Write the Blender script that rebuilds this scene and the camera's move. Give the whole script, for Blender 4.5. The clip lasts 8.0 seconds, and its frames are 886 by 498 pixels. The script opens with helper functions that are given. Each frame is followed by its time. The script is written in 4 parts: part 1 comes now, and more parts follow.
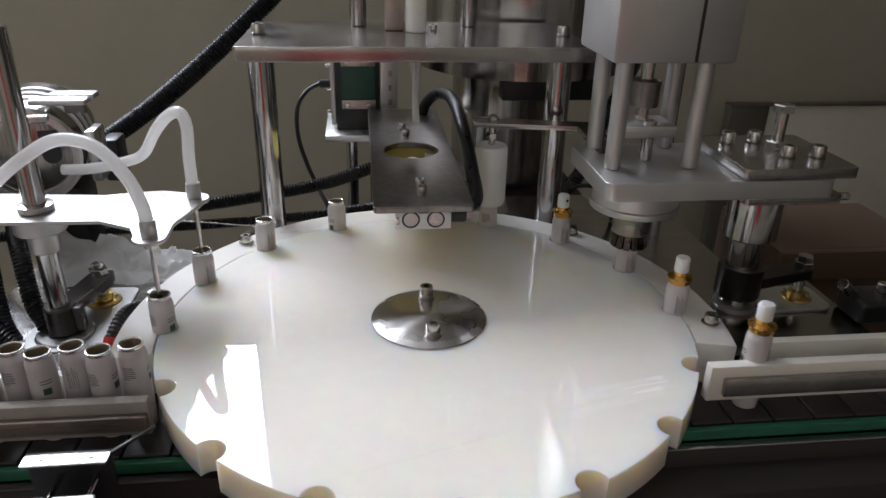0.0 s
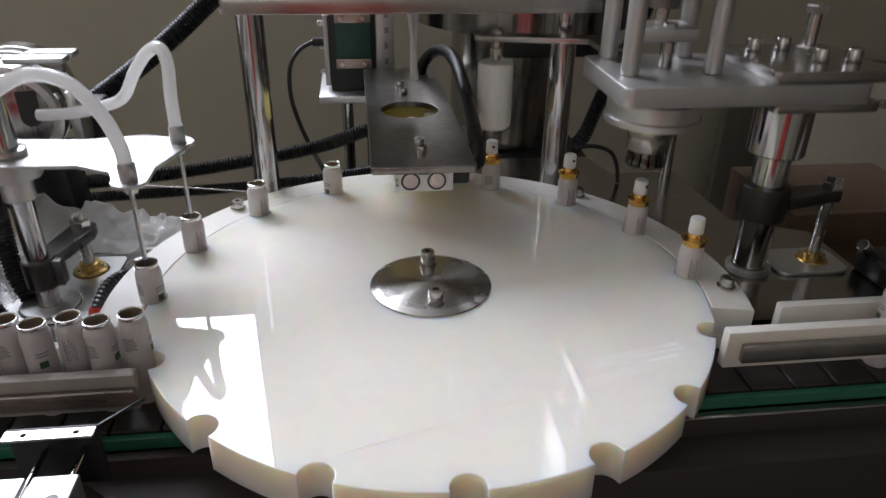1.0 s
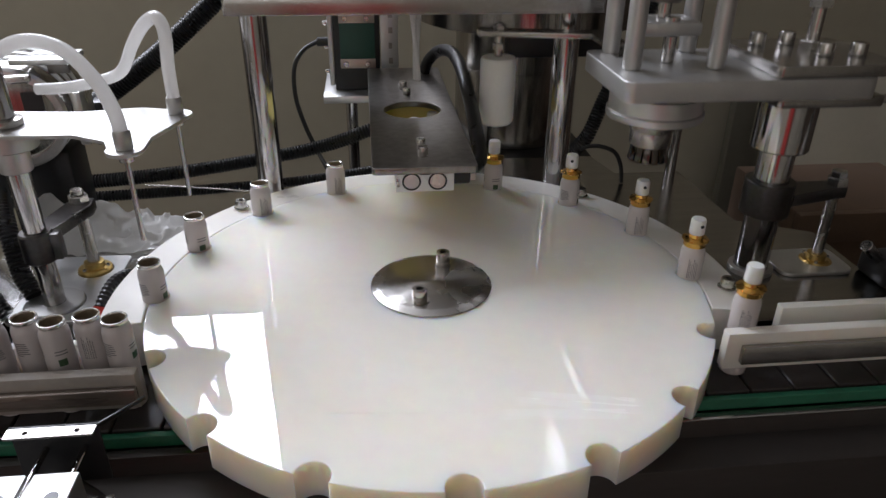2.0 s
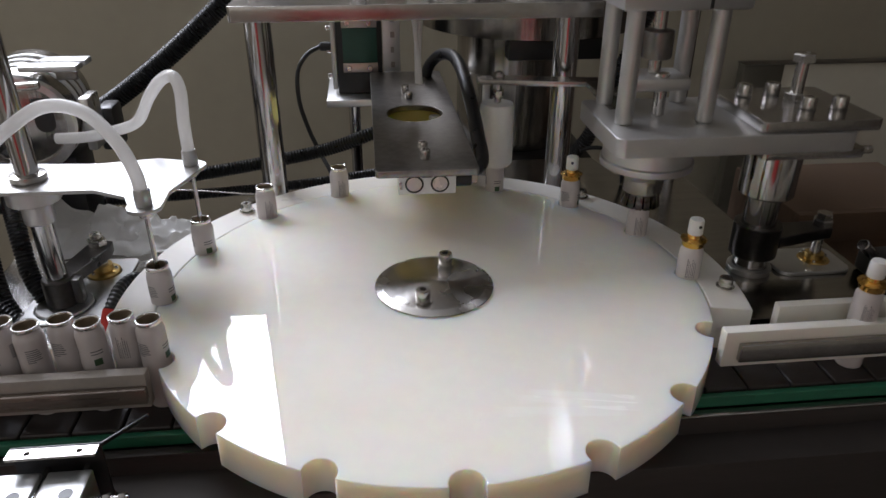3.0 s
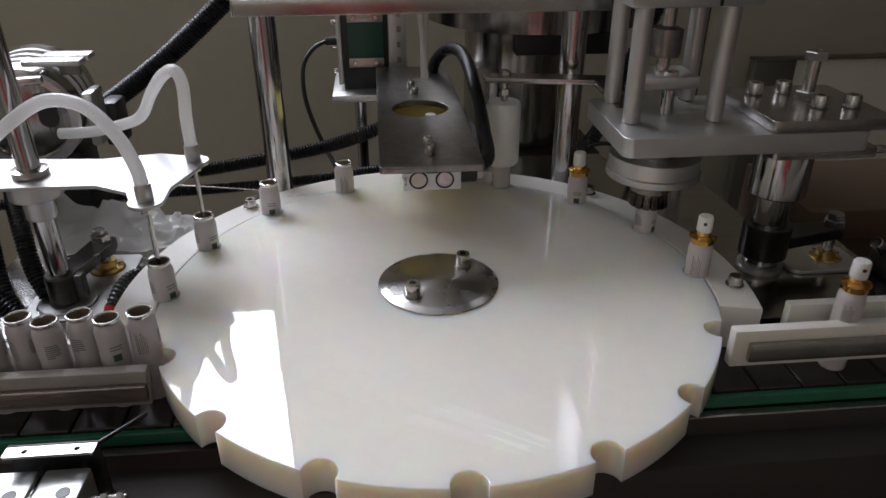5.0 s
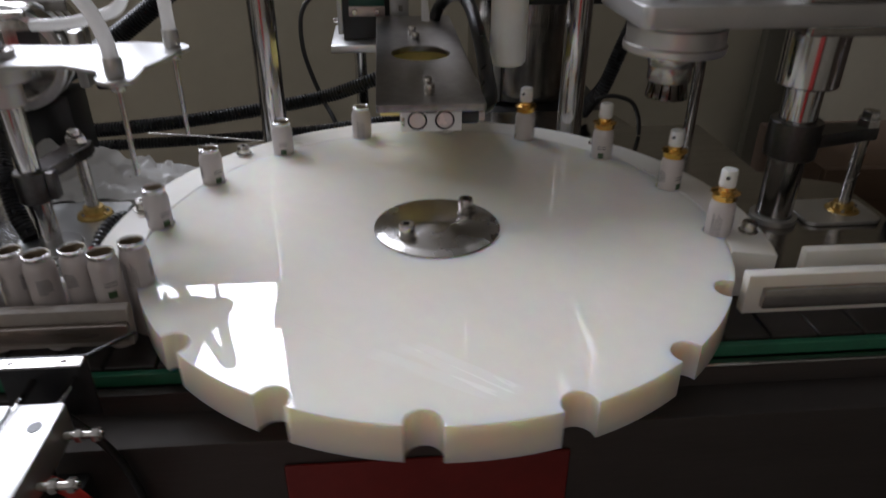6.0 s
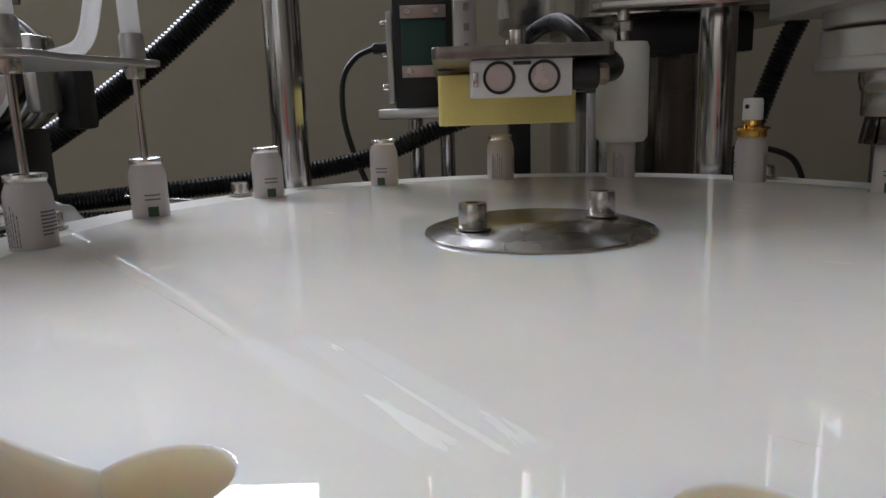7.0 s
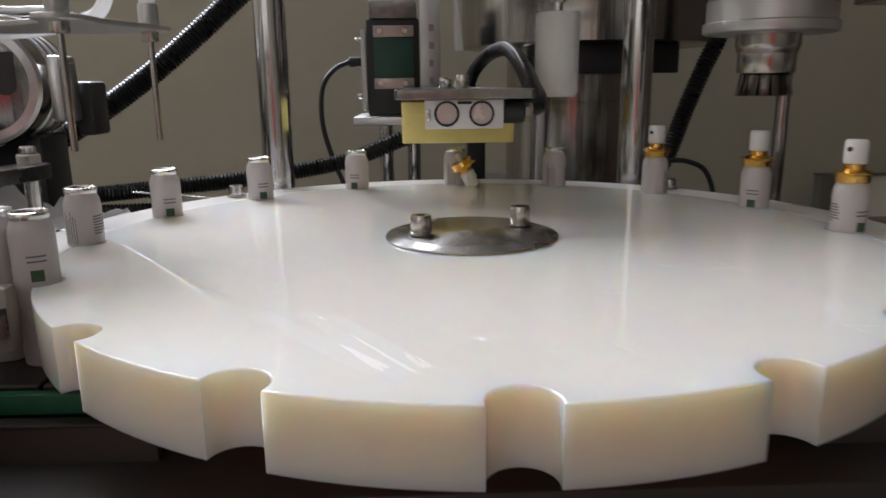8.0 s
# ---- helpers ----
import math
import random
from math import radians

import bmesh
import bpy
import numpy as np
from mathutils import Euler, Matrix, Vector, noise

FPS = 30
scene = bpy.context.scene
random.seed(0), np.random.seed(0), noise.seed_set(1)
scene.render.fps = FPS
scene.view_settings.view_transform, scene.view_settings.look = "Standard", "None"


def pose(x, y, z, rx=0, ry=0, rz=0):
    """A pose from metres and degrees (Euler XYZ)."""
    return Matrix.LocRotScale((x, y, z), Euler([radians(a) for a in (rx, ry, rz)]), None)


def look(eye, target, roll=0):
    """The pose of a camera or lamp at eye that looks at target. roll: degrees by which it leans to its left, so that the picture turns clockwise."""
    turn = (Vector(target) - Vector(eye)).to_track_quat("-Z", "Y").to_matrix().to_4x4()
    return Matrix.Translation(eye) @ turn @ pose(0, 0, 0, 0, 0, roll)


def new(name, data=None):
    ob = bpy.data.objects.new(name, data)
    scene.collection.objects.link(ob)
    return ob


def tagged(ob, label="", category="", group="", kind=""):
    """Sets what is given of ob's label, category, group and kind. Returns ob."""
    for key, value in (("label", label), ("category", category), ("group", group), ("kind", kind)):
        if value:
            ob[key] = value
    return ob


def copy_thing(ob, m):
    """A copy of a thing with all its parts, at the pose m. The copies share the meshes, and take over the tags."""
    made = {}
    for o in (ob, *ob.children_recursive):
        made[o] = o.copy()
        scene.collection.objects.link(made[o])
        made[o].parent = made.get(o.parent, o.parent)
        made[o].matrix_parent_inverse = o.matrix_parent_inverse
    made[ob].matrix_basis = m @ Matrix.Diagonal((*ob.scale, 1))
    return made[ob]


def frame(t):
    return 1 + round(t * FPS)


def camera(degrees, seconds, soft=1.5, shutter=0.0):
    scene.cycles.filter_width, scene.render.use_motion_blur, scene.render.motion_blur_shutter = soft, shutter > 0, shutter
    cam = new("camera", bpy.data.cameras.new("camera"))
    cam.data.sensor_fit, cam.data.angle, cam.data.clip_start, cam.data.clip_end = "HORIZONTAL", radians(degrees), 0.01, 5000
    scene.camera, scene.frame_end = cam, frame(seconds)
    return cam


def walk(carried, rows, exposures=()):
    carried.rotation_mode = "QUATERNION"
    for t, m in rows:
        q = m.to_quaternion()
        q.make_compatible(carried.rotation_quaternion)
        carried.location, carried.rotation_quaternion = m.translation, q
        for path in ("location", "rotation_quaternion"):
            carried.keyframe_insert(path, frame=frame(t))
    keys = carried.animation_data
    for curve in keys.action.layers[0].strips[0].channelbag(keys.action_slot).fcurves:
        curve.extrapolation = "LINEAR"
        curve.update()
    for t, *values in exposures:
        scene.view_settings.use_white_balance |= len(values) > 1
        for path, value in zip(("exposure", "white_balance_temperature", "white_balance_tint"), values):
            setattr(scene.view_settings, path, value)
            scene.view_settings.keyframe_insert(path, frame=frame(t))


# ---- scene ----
cam = camera(64.0, 8.0, soft=1.5, shutter=0.4)
PATH = [
    (0, (-0.0591, -0.5875, 1.3505), (0.0498, 0.3115, 0.9265), 1.34),
    (0.5, (-0.0554, -0.5698, 1.3467), (0.0514, 0.3272, 0.9178), 1.09),
    (1, (-0.0590, -0.5584, 1.3307), (0.0508, 0.3210, 0.8674), 0.85),
    (1.5, (-0.0569, -0.5596, 1.3333), (0.0545, 0.3192, 0.8693), 0.97),
    (1.7, (-0.0538, -0.5599, 1.3319), (0.0492, 0.3197, 0.8676), 1.00),
    (2.8, (-0.0495, -0.5653, 1.3394), (0.0438, 0.3132, 0.8709), 0.21),
    (3, (-0.0521, -0.5703, 1.3389), (0.0411, 0.3105, 0.8747), 0.15),
    (3.5, (-0.0540, -0.5591, 1.3332), (0.0352, 0.3209, 0.8667), 0.30),
    (3.8, (-0.0523, -0.5616, 1.3335), (0.0309, 0.3155, 0.8606), -0.04),
    (4, (-0.0524, -0.5623, 1.3346), (0.0286, 0.3153, 0.8621), -0.29),
    (4.5, (-0.0496, -0.5607, 1.3355), (0.0341, 0.3192, 0.8679), 0.05),
    (5.8, (-0.0432, -0.5675, 1.3260), (0.0285, 0.3069, 0.8462), -0.26),
    (6, (-0.0401, -0.5539, 1.2910), (0.0313, 0.3141, 0.7997), 0.15),
    (6.2, (-0.0343, -0.5102, 1.2426), (0.0328, 0.3845, 0.8010), -1.04),
    (6.4, (-0.0352, -0.4502, 1.1719), (0.0673, 0.4760, 0.8091), 1.92),
    (6.5, (-0.0396, -0.4140, 1.1422), (0.0340, 0.5307, 0.8226), 0.91),
    (6.7, (-0.0462, -0.3691, 1.1018), (-0.0343, 0.6000, 0.8554), -0.91),
    (7, (-0.0453, -0.3384, 1.0617), (-0.0500, 0.6412, 0.8610), -1.90),
    (7.5, (-0.0324, -0.3871, 1.0752), (-0.0506, 0.5930, 0.8774), -1.56),
    (8, (-0.0324, -0.4475, 1.0955), (-0.0025, 0.5261, 0.8691), -0.63),
]
EXPOSURES = [(0, 0.09, 6400, 12), (1.5, 0.06, 6450, 13), (3.0, -0.03, 6500, 13), (4.0, -0.17, 6480, 13), (4.5, -0.21, 6480, 13),
             (6.0, -0.33, 6480, 13), (6.5, -0.34, 6450, 12), (7.0, -0.33, 6380, 12), (7.5, -0.05, 6430, 13), (8.0, 0.18, 6530, 13)]
walk(cam, [(t, look(eye, target, roll)) for t, eye, target, roll in PATH], EXPOSURES)

# ---- light ----
WALL_BACK, WALL_FRONT, WALL_LEFT, WALL_RIGHT, CEILING = 1.64, -2.6, -2.6, 2.6, 3.5
world = bpy.data.worlds.new("world")
scene.world = world
world.use_nodes = True
sky = world.node_tree.nodes.new("ShaderNodeTexSky")
sky.sky_type = "NISHITA"
sky.sun_disc = False
sky.sun_elevation, sky.sun_rotation = radians(48), radians(-25)
world.node_tree.links.new(sky.outputs[0], world.node_tree.nodes["Background"].inputs[0])
world.node_tree.nodes["Background"].inputs[1].default_value = 0.1


def window_light(name, x0, x1, z0, z1, y, watts, inward, colour):
    """An area light in one opening: the sky's light, or the front fill."""
    data = bpy.data.lights.new(name, "AREA")
    data.shape, data.size, data.size_y = "RECTANGLE", x1 - x0, z1 - z0
    data.energy, data.color = watts, colour
    ob = new(name, data)
    ob.matrix_world = pose((x0 + x1) / 2, y, (z0 + z1) / 2, 90 if inward > 0 else -90, 0, 0)
    return ob


# back window (daylight behind the machine) and an added, unseen fill opening behind the viewer
BACK_WIN = (-2.3, -0.46, 2.06, 3.25)
FRONT_FILL = (-2.5, -0.4, 1.35, 2.9)
window_light("back_window_light", *BACK_WIN, WALL_BACK + 0.03, 134, -1, (0.828, 0.88, 0.995))
# warm fill for faces towards the viewer; its opening is made up
window_light("front_window_light", *FRONT_FILL, WALL_FRONT - 0.03, 6.4, 1, (1.0, 0.86, 0.70))

# ---- materials ----


def material(name, base, rough=0.5, metal=0.0, spread=0.12, scale=40.0, bump=0.0, bump_scale=300.0,
             stretch=(1, 1, 1), subsurface=0.0, transmission=0.0, coat=0.0, rough_spread=0.08, per_object=0.0, alpha=1.0):
    """A procedural surface: colour and gloss vary at two scales, with a fine relief."""
    m = bpy.data.materials.new(name)
    m.use_nodes = True
    n, l = m.node_tree.nodes, m.node_tree.links
    b = n["Principled BSDF"]
    co = n.new("ShaderNodeTexCoord")
    mp = n.new("ShaderNodeMapping")
    mp.inputs["Scale"].default_value = stretch
    l.new(co.outputs["Object"], mp.inputs[0])
    big, fine = n.new("ShaderNodeTexNoise"), n.new("ShaderNodeTexNoise")
    big.inputs["Scale"].default_value, fine.inputs["Scale"].default_value = scale, scale * 9
    big.inputs["Detail"].default_value, fine.inputs["Detail"].default_value = 5, 3
    l.new(mp.outputs[0], big.inputs["Vector"])
    l.new(mp.outputs[0], fine.inputs["Vector"])
    mix = n.new("ShaderNodeMix")
    mix.data_type, mix.inputs[0].default_value = "FLOAT", 0.35
    l.new(big.outputs[0], mix.inputs[2])
    l.new(fine.outputs[0], mix.inputs[3])
    ramp = n.new("ShaderNodeValToRGB")
    lo, hi = [c * (1 - spread) for c in base], [min(1, c * (1 + spread)) for c in base]
    ramp.color_ramp.elements[0].position, ramp.color_ramp.elements[1].position = 0.3, 0.7
    ramp.color_ramp.elements[0].color, ramp.color_ramp.elements[1].color = (*lo, 1), (*hi, 1)
    l.new(mix.outputs[0], ramp.inputs[0])
    out = ramp.outputs[0]
    if per_object:
        info, hsv, mr = n.new("ShaderNodeObjectInfo"), n.new("ShaderNodeHueSaturation"), n.new("ShaderNodeMapRange")
        mr.inputs[3].default_value, mr.inputs[4].default_value = 1 - per_object, 1 + per_object
        l.new(info.outputs["Random"], mr.inputs[0])
        l.new(mr.outputs[0], hsv.inputs["Value"])
        l.new(out, hsv.inputs["Color"])
        out = hsv.outputs[0]
    l.new(out, b.inputs["Base Color"])
    rr = n.new("ShaderNodeMapRange")
    rr.inputs[3].default_value, rr.inputs[4].default_value = max(0.02, rough - rough_spread), min(1, rough + rough_spread)
    l.new(big.outputs[0], rr.inputs[0])
    l.new(rr.outputs[0], b.inputs["Roughness"])
    b.inputs["Metallic"].default_value = metal
    if subsurface:
        b.inputs["Subsurface Weight"].default_value = subsurface
        b.inputs["Subsurface Radius"].default_value = (1.0, 0.60, 0.27)
        b.inputs["Subsurface Scale"].default_value = 0.036
    b.inputs["Transmission Weight"].default_value = transmission
    b.inputs["Coat Weight"].default_value = coat
    b.inputs["Coat Roughness"].default_value = 0.05
    b.inputs["Alpha"].default_value = alpha
    if bump:
        bt, bn = n.new("ShaderNodeTexNoise"), n.new("ShaderNodeBump")
        bt.inputs["Scale"].default_value, bt.inputs["Detail"].default_value = bump_scale, 4
        bn.inputs["Strength"].default_value, bn.inputs["Distance"].default_value = bump, 0.001
        l.new(mp.outputs[0], bt.inputs["Vector"])
        l.new(bt.outputs[0], bn.inputs["Height"])
        l.new(bn.outputs[0], b.inputs["Normal"])
    return m


WHITE_POM = material("white_acetal", (0.86, 0.802, 0.722), 0.48, spread=0.04, scale=7, subsurface=0.8, rough_spread=0.08, bump=0.02, bump_scale=60, coat=0.9)
def wipe_marks(m, angle, low, high):
    """Fine directional wipe marks that dull the gloss here and there."""
    n, l = m.node_tree.nodes, m.node_tree.links
    b = n["Principled BSDF"]
    co, mp, tx, mr, patch, mul, add = (n.new("ShaderNode" + k) for k in ("TexCoord", "Mapping", "TexNoise", "MapRange", "TexNoise", "Math", "Math"))
    mp.inputs["Rotation"].default_value = (0, 0, radians(angle))
    mp.inputs["Scale"].default_value = (6, 150, 1)
    tx.inputs["Scale"].default_value, tx.inputs["Detail"].default_value = 1.0, 6
    patch.inputs["Scale"].default_value = 9
    l.new(co.outputs["Object"], mp.inputs[0])
    l.new(co.outputs["Object"], patch.inputs["Vector"])
    l.new(mp.outputs[0], tx.inputs["Vector"])
    mr.inputs[1].default_value, mr.inputs[2].default_value = 0.55, 0.8
    mr.inputs[3].default_value, mr.inputs[4].default_value = low, high
    l.new(tx.outputs[0], mr.inputs[0])
    mul.operation, add.operation = "MULTIPLY", "ADD"
    l.new(mr.outputs[0], mul.inputs[0])
    l.new(patch.outputs[0], mul.inputs[1])
    add.inputs[0].default_value = 0.012
    l.new(mul.outputs[0], add.inputs[1])
    l.new(add.outputs[0], b.inputs["Coat Roughness"])
    b.inputs["Specular IOR Level"].default_value = 0.12
    b.inputs["Coat IOR"].default_value = 1.6


wipe_marks(WHITE_POM, 38, 0.0, 0.22)


def scuffed_band(m, x, y, angle, length, width, rough):
    """A rubbed band of fine scratches that spreads the gloss and paints its scattered sheen lighter, at one place of
    the surface.
    """
    n, l = m.node_tree.nodes, m.node_tree.links
    b = n["Principled BSDF"]
    before = b.inputs["Coat Roughness"].links[0].from_socket
    co, mp, sp, tx, st = (n.new("ShaderNode" + k) for k in ("TexCoord", "Mapping", "SeparateXYZ", "TexNoise", "Mapping"))
    mp.vector_type = "TEXTURE"
    mp.inputs["Location"].default_value, mp.inputs["Rotation"].default_value = (x, y, 0), (0, 0, radians(angle))
    l.new(co.outputs["Object"], mp.inputs[0])
    l.new(mp.outputs[0], sp.inputs[0])
    st.inputs["Scale"].default_value = (14, 260, 1)
    l.new(mp.outputs[0], st.inputs[0])
    tx.inputs["Scale"].default_value, tx.inputs["Detail"].default_value = 1.0, 5
    l.new(st.outputs[0], tx.inputs["Vector"])

    def math_node(op, p, q):
        k = n.new("ShaderNodeMath")
        k.operation = op
        for i, v in enumerate((p, q)):
            if isinstance(v, (int, float)):
                k.inputs[i].default_value = v
            elif v is not None:
                l.new(v, k.inputs[i])
        return k.outputs[0]

    def fade(v, full, end):
        k = n.new("ShaderNodeMapRange")
        k.interpolation_type = "SMOOTHSTEP"
        l.new(v, k.inputs[0])
        k.inputs[1].default_value, k.inputs[2].default_value, k.inputs[3].default_value, k.inputs[4].default_value = full, end, 1, 0
        return k.outputs[0]

    wave = math_node("MULTIPLY", math_node("SUBTRACT", tx.outputs[0], 0.5), width * 1.2)
    across = math_node("ABSOLUTE", math_node("ADD", sp.outputs[1], wave), None)
    along = math_node("ABSOLUTE", sp.outputs[0], None)
    mask = math_node("MULTIPLY", fade(across, width * 0.25, width * 0.5), fade(along, length * 0.40, length * 0.52))
    streak = math_node("MULTIPLY", mask, math_node("ADD", math_node("MULTIPLY", tx.outputs[0], 0.6), 0.5))
    l.new(math_node("ADD", before, math_node("MULTIPLY", streak, rough)), b.inputs["Coat Roughness"])
    if b.inputs["Base Color"].links:  # lighter colour stands in for the sheen that the scratches scatter
        mix = n.new("ShaderNodeMix")
        mix.data_type = "RGBA"
        l.new(math_node("MULTIPLY", streak, rough * 2.2), mix.inputs[0])
        l.new(b.inputs["Base Color"].links[0].from_socket, mix.inputs[6])
        mix.inputs[7].default_value = (0.93, 0.895, 0.84, 1)
        l.new(mix.outputs[2], b.inputs["Base Color"])


scuffed_band(WHITE_POM, 0.142, -0.141, 18, 0.095, 0.015, 0.21)
scuffed_band(WHITE_POM, 0.150, -0.129, 11, 0.094, 0.012, 0.24)
scuffed_band(WHITE_POM, 0.154, -0.120, 12, 0.086, 0.012, 0.28)
scuffed_band(WHITE_POM, -0.120, 0.110, -35, 0.10, 0.016, 0.08)
SCRATCH = material("raised_white_burr", (0.86, 0.83, 0.77), 0.3, spread=0.03, scale=200, subsurface=0.4, coat=0.9)
WHITE_GUIDE = material("white_guide_plastic", (0.76, 0.73, 0.67), 0.3, spread=0.04, scale=12, subsurface=0.15, bump=0.04)
NYLON = material("white_nylon", (0.78, 0.77, 0.73), 0.4, spread=0.04, scale=30, subsurface=0.25, bump=0.05)
CHROME = material("polished_steel", (0.48, 0.47, 0.465), 0.14, 1.0, spread=0.16, scale=30, stretch=(6, 6, 0.3), rough_spread=0.07)
STEEL = material("bolt_steel", (0.55, 0.53, 0.50), 0.25, 1.0, spread=0.15, scale=120, bump=0.1, bump_scale=900)
BRUSHED = material("turned_steel", (0.50, 0.48, 0.46), 0.26, 1.0, spread=0.1, scale=20, bump=0.05, bump_scale=400)
def turned_finish(m):
    """Fine turning marks round the upright axis."""
    n, l = m.node_tree.nodes, m.node_tree.links
    tan = n.new("ShaderNodeTangent")
    tan.direction_type, tan.axis = "RADIAL", "Z"
    b = n["Principled BSDF"]
    b.inputs["Anisotropic"].default_value, b.inputs["Anisotropic Rotation"].default_value = 0.85, 0.25
    l.new(tan.outputs[0], b.inputs["Tangent"])


turned_finish(BRUSHED)
ALU = material("satin_aluminium", (0.54, 0.535, 0.525), 0.40, 0.85, spread=0.05, scale=50, bump=0.06, bump_scale=900)
PLATE_ALU = material("bright_aluminium_plate", (0.66, 0.66, 0.65), 0.36, 0.9, spread=0.05, scale=40, bump=0.04, bump_scale=500)
DARK_STEEL = material("blued_tool_steel", (0.24, 0.225, 0.21), 0.34, 1.0, spread=0.42, scale=14, bump=0.12, bump_scale=250, rough_spread=0.12)
DARK_CHROME = material("dark_hardened_steel", (0.10, 0.088, 0.08), 0.2, 1.0, spread=0.3, scale=80)
GUNMETAL = material("oiled_gunmetal", (0.085, 0.080, 0.077), 0.30, 0.95, spread=0.3, scale=30, bump=0.08, bump_scale=250)
SMOKED = material("brownish_scuffed_strip", (0.20, 0.165, 0.140), 0.28, 0.5, spread=0.2, scale=25, stretch=(0.4, 4, 4), bump=0.05)
WORN_STEEL = material("worn_steel_plate", (0.38, 0.36, 0.34), 0.22, 0.95, spread=0.25, scale=22, bump=0.08, bump_scale=300, rough_spread=0.1)
TABLE_STEEL = material("stainless_table", (0.42, 0.41, 0.395), 0.16, 1.0, spread=0.12, scale=8, stretch=(1, 14, 1), bump=0.05, bump_scale=200)
BOWL_STEEL = material("stainless_bowl", (0.33, 0.315, 0.295), 0.19, 1.0, spread=0.35, scale=9, stretch=(5, 5, 0.25), bump=0.45, bump_scale=30, rough_spread=0.08)
BOWL_BRIGHT = material("bright_polished_metal", (0.62, 0.61, 0.595), 0.30, 1.0, spread=0.15, scale=18, stretch=(1, 4, 1), bump=0.1, bump_scale=40)
GOLD = material("gold_anodised", (0.83, 0.50, 0.14), 0.2, 1.0, spread=0.08, scale=200)
BRASS = material("brass", (0.60, 0.42, 0.15), 0.3, 1.0, spread=0.2, scale=150)
BOTTLE = material("white_lacquered_aluminium", (0.58, 0.54, 0.532), 0.3, 0.0, spread=0.03, scale=60, coat=0.2, per_object=0.03)
RIM = material("bare_aluminium_rim", (0.78, 0.77, 0.75), 0.25, 1.0, spread=0.05, scale=200)
BOTTLE_IN = material("tan_inner_lacquer", (0.30, 0.24, 0.17), 0.45, 0.3, spread=0.15, scale=80)
PRINT = material("grey_print", (0.13, 0.13, 0.14), 0.5, spread=0.2, scale=400)
GREEN_PRINT = material("dark_green_print", (0.05, 0.10, 0.05), 0.5, spread=0.3, scale=300)
ACTUATOR = material("white_actuator_plastic", (0.82, 0.81, 0.79), 0.35, spread=0.02, scale=100, subsurface=0.2)
BLACK = material("black_plastic", (0.018, 0.018, 0.018), 0.4, spread=0.3, scale=60, bump=0.05)
RUBBER = material("black_conduit", (0.010, 0.010, 0.011), 0.30, spread=0.3, scale=80, rough_spread=0.1)
BLACK_METAL = material("black_painted_metal", (0.02, 0.02, 0.021), 0.35, 0.2, spread=0.3, scale=40, bump=0.08)
GREEN_BOX = material("green_label", (0.022, 0.085, 0.062), 0.45, spread=0.12, scale=50, bump=0.04)
GREEN_STRIP = material("green_wear_strip", (0.015, 0.13, 0.07), 0.45, spread=0.2, scale=60)
YELLOW = material("yellow_polyurethane", (0.88, 0.74, 0.27), 0.42, spread=0.06, scale=40, subsurface=0.25, bump=0.05)
CLEAR_TUBE = material("milky_silicone_tube", (0.88, 0.88, 0.88), 0.2, spread=0.03, scale=60, coat=0.4)
BELT = material("brown_black_belt_slat", (0.032, 0.027, 0.025), 0.42, spread=0.3, scale=50, bump=0.1, per_object=0.15)
WALL = material("grey_painted_wall", (0.39, 0.355, 0.276), 0.75, spread=0.05, scale=3, bump=0.1, bump_scale=120)
# made-up brown for the unseen east wall; cuts bounce light on the right
BROWN_WALL = material("bounce_dimming_brown", (0.085, 0.062, 0.045), 0.6, spread=0.25, scale=3, stretch=(1, 6, 0.4), bump=0.1, bump_scale=60)
PANEL = material("olive_grey_sheet", (0.56, 0.53, 0.44), 0.45, spread=0.06, scale=4, bump=0.05)
DARK_OLIVE = material("dark_partition_band", (0.085, 0.078, 0.060), 0.4, spread=0.12, scale=6, bump=0.05)
RED_PAINT = material("red_enamel", (0.48, 0.035, 0.028), 0.5, spread=0.1, scale=8)
CEIL = material("white_ceiling", (0.57, 0.56, 0.54), 0.8, spread=0.05, scale=3)
FLOOR = material("dark_shop_floor", (0.16, 0.15, 0.14), 0.5, spread=0.25, scale=4, bump=0.1, bump_scale=60)
# shade below the table is put into this near-black stainless colour
CABINET = material("shaded_stainless", (0.055, 0.048, 0.045), 0.45, 0.3, spread=0.15, scale=5, stretch=(1, 1, 8), bump=0.05)
CARD = material("brown_cardboard", (0.095, 0.057, 0.033), 0.8, spread=0.12, scale=30, bump=0.1, bump_scale=200)
RED = material("red_plastic", (0.55, 0.03, 0.02), 0.4, spread=0.15, scale=60)
DARK_RED = material("dark_red_paint", (0.16, 0.012, 0.010), 0.4, spread=0.2, scale=10)
PINK_FACE = material("pale_port_face", (0.62, 0.53, 0.51), 0.25, 0.2, spread=0.08, scale=80)
LABEL_WHITE = material("white_label_plate", (0.74, 0.74, 0.73), 0.45, spread=0.05, scale=80)
BEIGE = material("dull_beige_plastic", (0.36, 0.325, 0.29), 0.45, spread=0.12, scale=25, bump=0.06)
COPPER = material("copper_tint_plate", (0.46, 0.385, 0.35), 0.35, 0.8, spread=0.12, scale=60)
FILM = material("crumpled_clear_film", (0.86, 0.86, 0.85), 0.18, spread=0.05, scale=30, bump=0.3, bump_scale=80)


